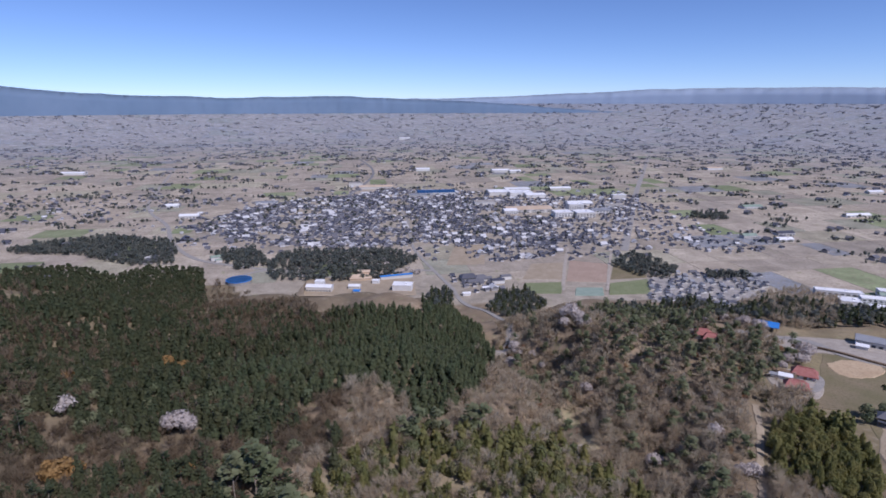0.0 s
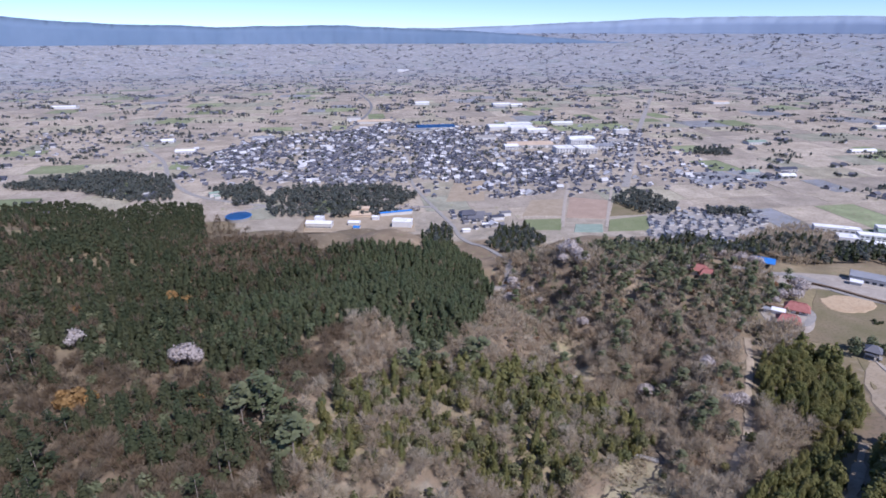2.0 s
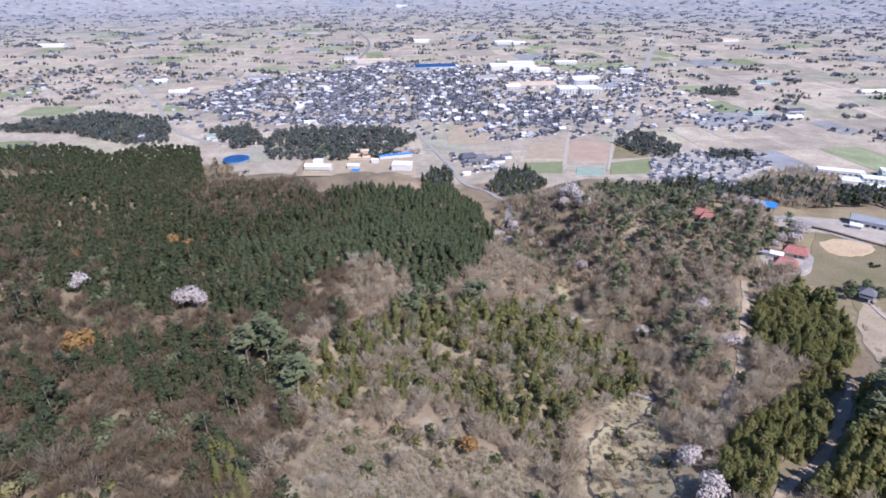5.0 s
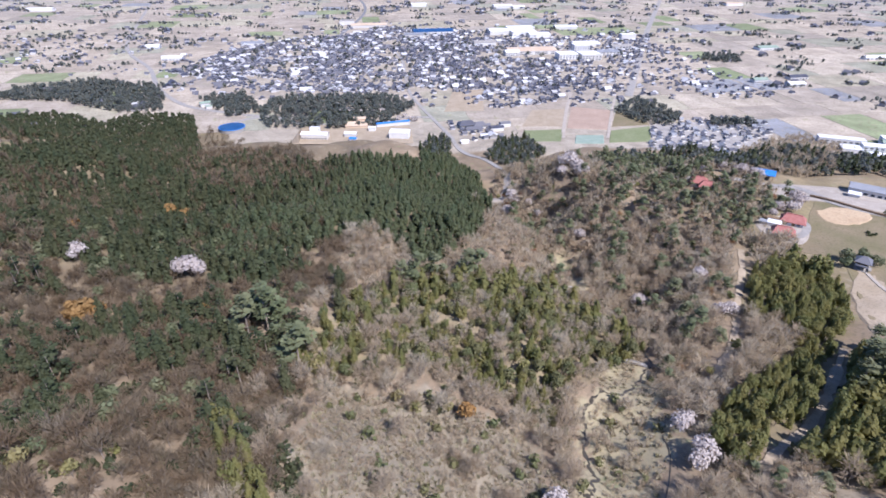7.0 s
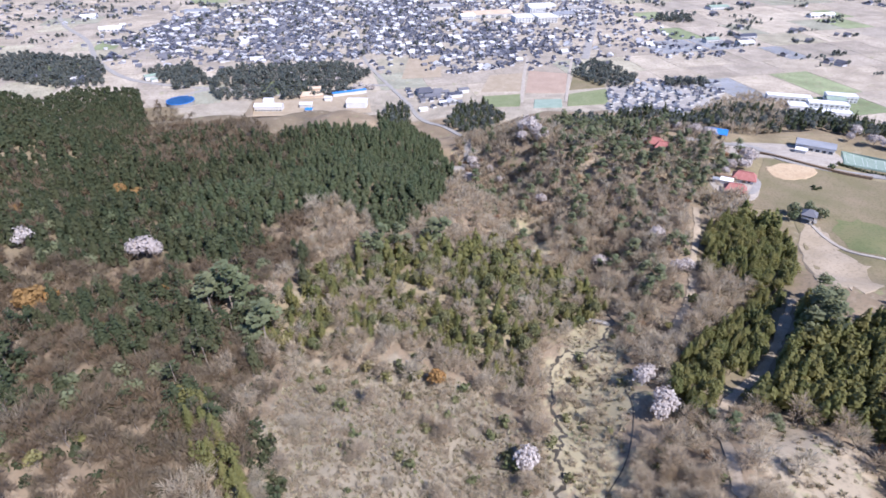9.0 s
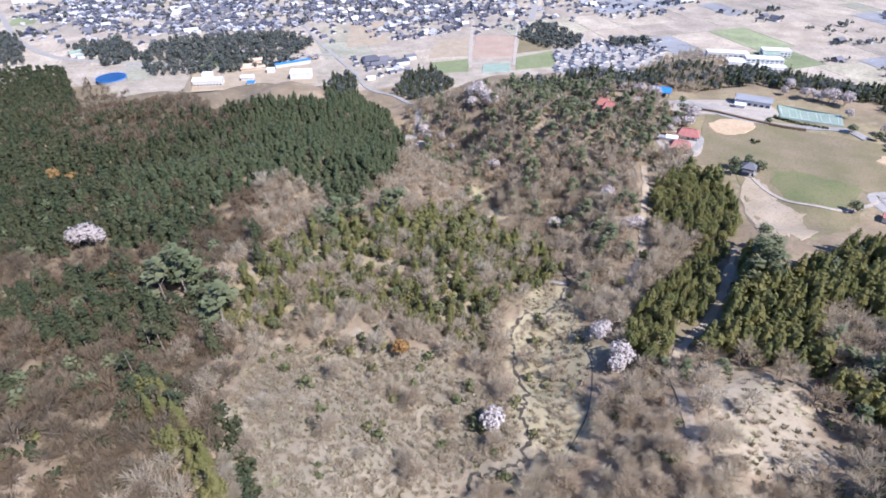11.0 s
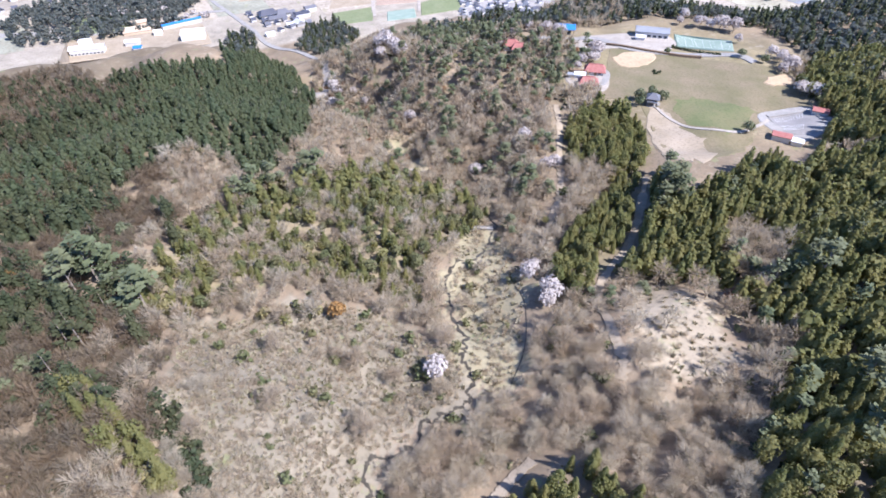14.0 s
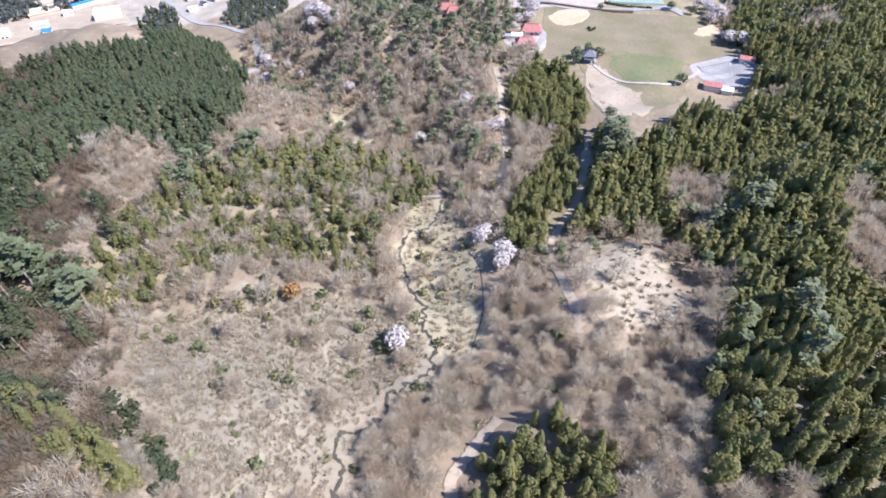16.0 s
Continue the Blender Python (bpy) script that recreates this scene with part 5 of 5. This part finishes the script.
edge = np.concatenate([np.array(TOWN_MAIN, float)[rs.randint(len(TOWN_MAIN), size=420)], np.array(TOWN_EAST, float)[rs.randint(len(TOWN_EAST), size=160)]])
edge = edge + rs.normal(0, 1, edge.shape) * (75, 55)
edge = clear_of(edge[(edge[:, 1] > 830)], (SAND_ROAD, WEST_ROAD, EAST_ROAD), 9)
town = np.concatenate([town, edge])
light = rs.rand(len(town)) < 0.16
house_mass("town_houses", town[~light], [M["plaster"], M["tile"]], "crowded houses of the town with dark tiled roofs", 0.5, 0.84)
house_mass("town_shops", town[light], [M["plaster"], M["pale_roof"]], "pale-roofed shops and houses among the dark roofs", 0.6, 1.1)
trees = np.concatenate([scatter(TOWN_MAIN, 24, rs, keep=0.5), scatter(TOWN_EAST, 45, rs, keep=0.4), scatter(EAST_HOMES, 45, rs, keep=0.5), scatter(WEST_HOMES, 26, rs, keep=0.6)])
spread("town_trees", [with_wood(round_crown(s, 45, 4.0, 5.0, 4.5, 2.0), tube((0, 0, -0.5), (0, 0, 4), 0.2, 0.1)) for s in range(70, 74)], [M["grove"], M["bark"]], trees, rs, "dark garden trees among the houses", "trees", 0.7, 1.4)

# farmsteads all over the plain: a house or two in a clump of tall dark trees
farm, clump, hazy = [], [], []
for _ in range(4900):
    r = math.sqrt(rs.uniform(780 ** 2, 4800 ** 2))
    a = radians(rs.uniform(-50, 62))
    x, y = r * math.sin(a), r * math.cos(a)
    if any(inside(p, x, y) for p in (TOWN_MAIN, TOWN_EAST, NEW_HOMES, EAST_HOMES, SOUTH_HOMES)) or (r < 1000 and -0.5 < a < 0.75):
        continue
    if r < 2300 and rs.rand() < 0.25:
        continue
    if rs.rand() < 0.7:
        farm.append((x, y))
        if rs.rand() < 0.4:
            farm.append((x + rs.uniform(-22, 22), y + rs.uniform(8, 20)))
    for _ in range(rs.randint(3, 10)):
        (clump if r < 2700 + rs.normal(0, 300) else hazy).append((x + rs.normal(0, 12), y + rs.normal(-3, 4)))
house_mass("farmhouses", farm, [M["plaster"], M["tile"]], "scattered farmhouses with dark roofs on the plain", 0.75, 1.3)
spread("farm_groves", [with_wood(round_crown(s, 10, 5.2, 7.5, 5.5, 4.8, shell=0.3), tube((0, 0, -0.5), (0, 0, 5), 0.3, 0.2, 4)) for s in range(80, 86)], [M["grove"], M["bark"]], clump, rs, "dark groves round the farmhouses of the plain", "groves", 0.4, 0.9)
# the distant clumps take the foliage with haze in its colour
spread("far_farm_groves", [with_wood(round_crown(s, 6, 5.2, 7.0, 5.5, 5.8, shell=0.3), tube((0, 0, -0.5), (0, 0, 5), 0.3, 0.2, 3)) for s in range(86, 89)], [M["far_grove"], M["bark"]], hazy, rs, "groves at the end of the plain with haze painted into their colour", "groves", 0.4, 0.8)


# ---- buildings ----
def hall(x, y, w, d, h, rz, roof, label, category="building", bays=0, flat=False, rise=None, dz=0.0, name="building", wall="white"):
    """A plain hall or block: walls, roof with eaves or parapet, a band of windows along the front and a door."""
    top = thing(name, place(x, y, rz, dz), label, category)
    part("wall", box(bmesh.new(), w, d, h + 1.5, z=-1.5, bevel=0.05), M[wall], top)
    bm = bmesh.new()
    if flat:
        box(bm, w + 0.5, d + 0.5, 0.35, z=h + 0.003)
        for sx, sy, bw, bd in ((0, -d / 2, w + 0.5, 0.3), (0, d / 2, w + 0.5, 0.3), (-w / 2, 0, 0.3, d), (w / 2, 0, 0.3, d)):
            box(bm, bw, bd, 0.5, sx, sy, h + 0.36)
        box(bm, w * 0.12, d * 0.2, 1.6, w * 0.2, 0, h + 0.36)
    else:
        gable(bm, w, d, h + 0.01, rise or d * 0.16, 0.5, 0.25)
    part("roof", bm, M[roof], top)
    for i in range(bays):
        u = -w / 2 + w * (i + 0.5) / bays
        for lev in range(max(1, int(h // 3.3))):
            part("window", box(bmesh.new(), w / bays * 0.6, 0.12, 1.4, u, -d / 2 - 0.03, 1.0 + lev * 3.2), M["glass"], top)
    return top


# the works at the foot of the hill
hall(-163, 692, 34, 13, 6.5, -4, "white_roof", "long white works hall with a pale roof", bays=9)
hall(-165, 704, 12, 8, 9.5, -4, "white_roof", "small white block behind the works hall", flat=True)
hall(-53, 690, 25, 16, 8, -6, "white_roof", "plain white hall with a pale roof", flat=True)
hall(-118, 700, 15, 10, 4.5, -4, "white_roof", "low white shed in the works yard")
hall(-92, 722, 9, 7, 5, -6, "white_roof", "small white hut in the works yard")
hall(-116, 742, 30, 20, 3.5, 8, "tan_roof", "low tan-roofed shed at the works", wall="tan_roof")
hall(-113, 756, 17, 11, 7, 8, "tan_roof", "stepped tan stone heap hall", wall="tan_roof")
hall(-66, 744, 46, 5, 5, 18, "blue", "long narrow building with a blue roof", rise=1.0)
hall(-112, 680, 8, 8, 4, -6, "blue", "blue-roofed hut below the works")


def storage_tank(x, y):
    top = thing("storage_tank", place(x, y), "wide round tank with a dark blue roof and pale rim", "tank")
    part("shell", prism(bmesh.new(), 17, 5.5, -1, 48), M["concrete"], top)
    part("rim", prism(bmesh.new(), 17.3, 0.7, 4.5, 48), M["blue"], top, "bright blue rim")
    part("roof", prism(bmesh.new(), 16.6, 1.4, 5.21, 48, 3.0), M["tank_blue"], top)


storage_tank(-281, 724)
# a large temple-like house with tiled hip roofs
temple = thing("tiled_residence", place(44, 735, 12), "large residence with several dark tiled hip roofs", "house")
for x, y, w, d, h in ((-8, 4, 20, 14, 5.5), (9, 0, 15, 12, 4.6), (-2, -12, 22, 8, 3.6)):
    part("wall", box(bmesh.new(), w, d, h + 1, x, y, -1), M["white"], temple)
    part("roof", gable(bmesh.new(), w, d, h, d * 0.28, 1.4, 0.35, hip=d * 0.3, x=x, y=y), M["tile"], temple)
hall(75, 724, 18, 10, 5, 10, "tile", "dark-roofed house beside the residence", "house")
hall(88, 742, 14, 9, 5, 15, "tile", "dark-roofed house at the field's edge", "house")
hall(62, 690, 20, 7, 4, 2, "white_roof", "low white-roofed shed by the road", "shed")
hall(30, 668, 10, 6, 3.5, 12, "white_roof", "small white-roofed shed by the road", "shed")
hall(-358, 838, 16, 11, 6, 30, "court", "house with a pale blue-green roof by the road", "house")
hall(-349, 826, 9, 7, 4.5, 30, "court", "small annexe with a pale blue-green roof", "house")
# the school behind the park
for x, y, w, d, h in ((505, 668, 52, 12, 8), (540, 640, 46, 14, 7), (500, 640, 22, 18, 6), (575, 665, 36, 14, 8), (530, 615, 40, 12, 5)):
    hall(x, y, w, d, h, -20, "white_roof", "white flat-roofed school block with rows of windows", "school", bays=8, flat=True)
hall(556, 650, 22, 14, 9, -20, "court", "school hall with a pale blue-green roof", "school")
# factories and halls in and round the town
FACTORIES = ((150, 1490, 60, 50, 9, "white_roof"), (205, 1470, 62, 46, 10, "white_roof"), (240, 1440, 50, 30, 8, "white_roof"), (205, 1520, 70, 30, 11, "white_roof"), (194, 1245, 105, 46, 8, "tan_roof"), (150, 1220, 30, 26, 8, "white_roof"), (260, 1185, 40, 30, 11, "white_roof"),
             (305, 1180, 42, 34, 12, "white_roof"), (300, 1240, 34, 22, 18, "white_roof"), (355, 1230, 46, 30, 7, "grey_roof"), (-20, 1490, 100, 50, 8, "tank_blue"), (-60, 1440, 60, 24, 7, "grey_roof"), (-194, 1590, 95, 34, 7, "tan_roof"), (-260, 1640, 40, 26, 10, "concrete"), (-1272, 1905, 78, 26, 7, "white_roof"),
             (-74, 2020, 50, 22, 8, "white_roof"), (204, 1985, 62, 34, 8, "white_roof"), (255, 1970, 40, 20, 7, "white_roof"), (723, 1280, 46, 24, 6, "court"), (449, 1400, 36, 14, 13, "white_roof"), (-546, 1168, 40, 14, 6, "white_roof"), (100, 1330, 50, 22, 8, "concrete"), (330, 1330, 60, 40, 6, "white_roof"),
             (400, 1290, 44, 26, 7, "concrete"), (610, 960, 30, 14, 5, "white_roof"), (560, 985, 26, 14, 6, "court"), (640, 1010, 34, 16, 5, "tile"), (900, 1180, 60, 14, 5, "white_roof"), (1180, 1500, 44, 16, 6, "white_roof"), (-430, 1330, 50, 18, 6, "grey_roof"), (-640, 1290, 30, 20, 6, "white_roof"), (330, 1560, 60, 24, 7, "white_roof"),
             (-250, 3650, 70, 30, 12, "white_roof"), (1000, 2050, 60, 26, 8, "tan_roof"))
for x, y, w, d, h, roof in FACTORIES:
    word = {"white_roof": "white-roofed", "tan_roof": "tan-roofed", "grey_roof": "grey-roofed", "tank_blue": "dark-roofed", "court": "pale green-roofed", "concrete": "concrete-roofed", "tile": "dark tiled"}[roof]
    hall(x, y, w, d, h, 8, roof, "large %s hall with pale walls on the plain" % word, "factory", flat=h > 9, rise=3.0, bays=6 if y < 1300 else 0)


# ---- the park's buildings ----
def park_house(x, y, rz, w=10.5, d=7.5, h=3.2):
    top = thing("park_house", place(x, y, rz, 0.2), "small white park house with a faded red hip roof", "house")
    part("wall", box(bmesh.new(), w, d, h + 1.5, z=-1.5), M["white"], top)
    part("roof", gable(bmesh.new(), w, d, h, 2.6, 1.2, 0.3, hip=2.4), M["red"], top)
    part("ridge_cap", box(bmesh.new(), w - 2.6, 0.5, 0.3, z=h + 2.5), M["red"], top)
    part("door", box(bmesh.new(), 1.6, 0.12, 2.1, 0.5, -d / 2 - 0.03, 0), M["timber"], top)
    for u in (-3.2, 3.0):
        part("window", box(bmesh.new(), 1.6, 0.12, 1.2, u, -d / 2 - 0.03, 1.0), M["glass"], top)
    return top


park_house(197.4, 274, -32)
park_house(184, 259.5, -28, 9.5, 7)
park_house(171, 338, -30, 9, 7)
park_house(174, 331, -25, 8, 6)
hall(185.5, 271.5, 6, 4.5, 2.8, -32, "white_roof", "small white-roofed hut beside the park houses", "hut")
hall(181, 273.5, 4, 3, 2.6, -32, "grey_roof", "small grey-roofed shed beside the park houses", "hut")
hall(187.5, 278, 8, 2.5, 2.6, -32, "timber", "narrow timber shelter behind the park houses", "hut", wall="timber")
hall(271, 318, 22, 11, 4.5, -35, "grey_roof", "park office with a blue-grey roof", "building", bays=6)
hall(258, 313, 6, 5, 2.8, -35, "white_roof", "small white hut beside the park office", "hut")
hall(238, 169, 8, 5, 3.0, -48, "red", "entrance house with a faded red roof by the car park", "house")
hall(242, 163, 5, 4, 2.8, -48, "white_roof", "white annexe of the entrance house", "house")
hall(274, 180, 7, 5, 3.0, -50, "red", "red-roofed shelter at the corner of the car park", "house")

shelter = thing("blue_shelter", place(220.4, 349, -30), "open shelter with a bright blue sheet roof", "shelter")
part("roof", gable(bmesh.new(), 12, 8, 4.0, 2.2, 0.6, 0.2), M["blue"], shelter)
for sx in (-5.4, 0, 5.4):
    for sy in (-3.4, 3.4):
        part("post", box(bmesh.new(), 0.3, 0.3, 4.4, sx, sy, -0.6), M["timber"], shelter)
part("back_wall", box(bmesh.new(), 11, 0.25, 3.8, 0, 3.6, -0.4), M["white"], shelter)

tower = thing("viewing_pavilion", place(202.5, 224, -40, 0, 0.8), "two-storey timber viewing pavilion with a dark hip roof", "pavilion")
part("base", box(bmesh.new(), 7, 7, 1.6, z=-1, bevel=0.1), M["concrete"], tower)
for sx in (-2.6, 2.6):
    for sy in (-2.6, 2.6):
        part("post", box(bmesh.new(), 0.32, 0.32, 6.0, sx, sy, 0.6), M["timber"], tower)
part("floor", box(bmesh.new(), 7, 7, 0.3, z=3.0), M["concrete"], tower, "pale upper deck")
for sx, sy, w, d in ((0, -3.4, 7, 0.14), (0, 3.4, 7, 0.14), (-3.4, 0, 0.14, 7), (3.4, 0, 0.14, 7)):
    part("railing", box(bmesh.new(), w, d, 1.0, sx, sy, 3.31), M["white"], tower, "white railing")
part("roof", gable(bmesh.new(), 6.4, 6.4, 6.6, 2.4, 1.2, 0.25, hip=3.6), M["tile"], tower)
part("stair", box(bmesh.new(), 1.6, 5, 0.3, 4.4, 0, 1.4), M["concrete"], tower)

# low dark hedge and wall along the far side of the lawn
ribbon("retaining_wall", [(230, 312), (245, 293), (260, 278), (272, 268)], 1.6, M["timber"], 1.6, "low dark wall along the far side of the lawn", "wall", kind="structure")
hedge = []
for i in range(16):
    u = i / 15
    hedge.append((268 + 16 * u, 291 - 25 * u))
bush = make_tree("hedge_bush", [round_crown(s, 120, 1.6, 2.4, 1.3, 0.7) for s in range(150, 152)], [tube((0, 0, -0.4), (0, 0, 1), 0.08, 0.05, 4)] * 2, M["cedar_dark"], "rounded dark green hedge bush by the courts", "bush", "hedge bushes")
plant(bush, hedge + [(232, 262), (234.5, 260), (231, 259)], np.random.RandomState(3), 0.7, 1.15)


# car park markings, kerb, tennis lines, fence posts
def flat_strip(name, a, b, w, mat, parent, lift):
    (ax, ay), (bx, by) = a, b
    n = max(2, int(math.hypot(bx - ax, by - ay) / 4))
    nx, ny = -(by - ay), bx - ax
    k = math.hypot(nx, ny)
    nx, ny = nx / k * w / 2, ny / k * w / 2
    V, F = [], []
    for i in range(n + 1):
        x, y = ax + (bx - ax) * i / n, ay + (by - ay) * i / n
        z = float(height(x, y)) + lift
        V += [(x + nx, y + ny, z), (x - nx, y - ny, z)]
    for i in range(n):
        F.append((2 * i, 2 * i + 1, 2 * i + 3, 2 * i + 2))
    me = soup(name, V, F, [mat])
    return mesh_part(name, me, parent)


marks = thing("parking_markings", Matrix(), "white parking bay lines on the car park", "markings")
c0, c1, c2, c3 = (np.array(p, float) for p in (LOT_LINE[0], LOT_LINE[1], LOT_LINE[3], LOT_LINE[4]))
for u0, v0 in ((0.12, 0.12), (0.12, 0.62)):
    for i in range(11):
        u = 0.12 + 0.07 * i
        a = (c0 * (1 - u) + c1 * u) * (1 - v0) + (c3 * (1 - u) + c2 * u) * v0
        b = (c0 * (1 - u) + c1 * u) * (0.7 - v0 + 0.06) + (c3 * (1 - u) + c2 * u) * (0.3 + v0 - 0.06)
        a2 = a + (b - a) / (np.linalg.norm(b - a) + 1e-6) * 5.0
        flat_strip("bay_line", tuple(a), tuple(a2), 0.15, M["line"], marks, 0.62)
kerb_line = [tuple(p) for p in LOT_LINE] + [tuple(LOT_LINE[0])]
ribbon("kerb", kerb_line[:3], 2.2, M["concrete"], 0.75, "pale paved edge of the car park", "kerb", kind="structure", n=1)
q0, q1, q2, q3 = (np.array(p, float) for p in COURT_LINE)
lines = thing("court_lines", Matrix(), "white lines of the tennis courts", "markings")
for k in range(3):
    for v in (0.12, 0.88):
        a, b = (q0 * (1 - v) + q3 * v), (q1 * (1 - v) + q2 * v)
        flat_strip("court_line", tuple(a + (b - a) * (0.04 + k * 0.32)), tuple(a + (b - a) * (0.30 + k * 0.32)), 0.12, M["line"], lines, 0.66)
    for u in (0.04 + k * 0.32, 0.17 + k * 0.32, 0.30 + k * 0.32):
        a, b = q0 + (q1 - q0) * u, q3 + (q2 - q3) * u
        flat_strip("court_line", tuple(a + (b - a) * 0.12), tuple(a + (b - a) * 0.88), 0.12, M["line"], lines, 0.66)

# small footbridge over the stream
bridge = thing("footbridge", place(78, 167, -25, 0.3), "small pale concrete footbridge over the stream", "footbridge")
part("deck", box(bmesh.new(), 9, 1.8, 0.4, z=0.2, bevel=0.05), M["concrete"], bridge)
for s in (-0.8, 0.8):
    part("kerb", box(bmesh.new(), 9, 0.2, 0.3, 0, s, 0.61), M["concrete"], bridge)
for s in (-4, 4):
    part("abutment", box(bmesh.new(), 1, 2, 1.4, s, 0, -1.21), M["concrete"], bridge)
# concrete sill and hut of the small works in the side valley
weir = thing("check_dam", place(62, 232, 10, 0.2), "pale concrete check dam in the grassy valley", "dam")
part("sill", box(bmesh.new(), 10, 1.2, 2.4, z=-1.0, bevel=0.08), M["concrete"], weir)
part("apron", box(bmesh.new(), 6, 2.4, 0.3, 0, -2, 0.1), M["concrete"], weir)
# a dead trunk standing on the bare slope
snag = thing("dead_trunk", place(-2.5, 117, 0, -0.3), "short dark dead trunk on the open slope", "trunk")
v, t = join_soups([(*tube((0, 0, 0), (0.3, 0.1, 3.4), 0.45, 0.25, 7), 0), (*tube((0.2, 0, 2.2), (1.2, 0.3, 3.2), 0.16, 0.06, 4), 0), (*tube((0.1, 0, 1.6), (-0.7, 0.5, 2.6), 0.14, 0.05, 4), 0)])[:2]
mesh_part("stem", soup("stem", v, t, [M["bark"]]), snag)
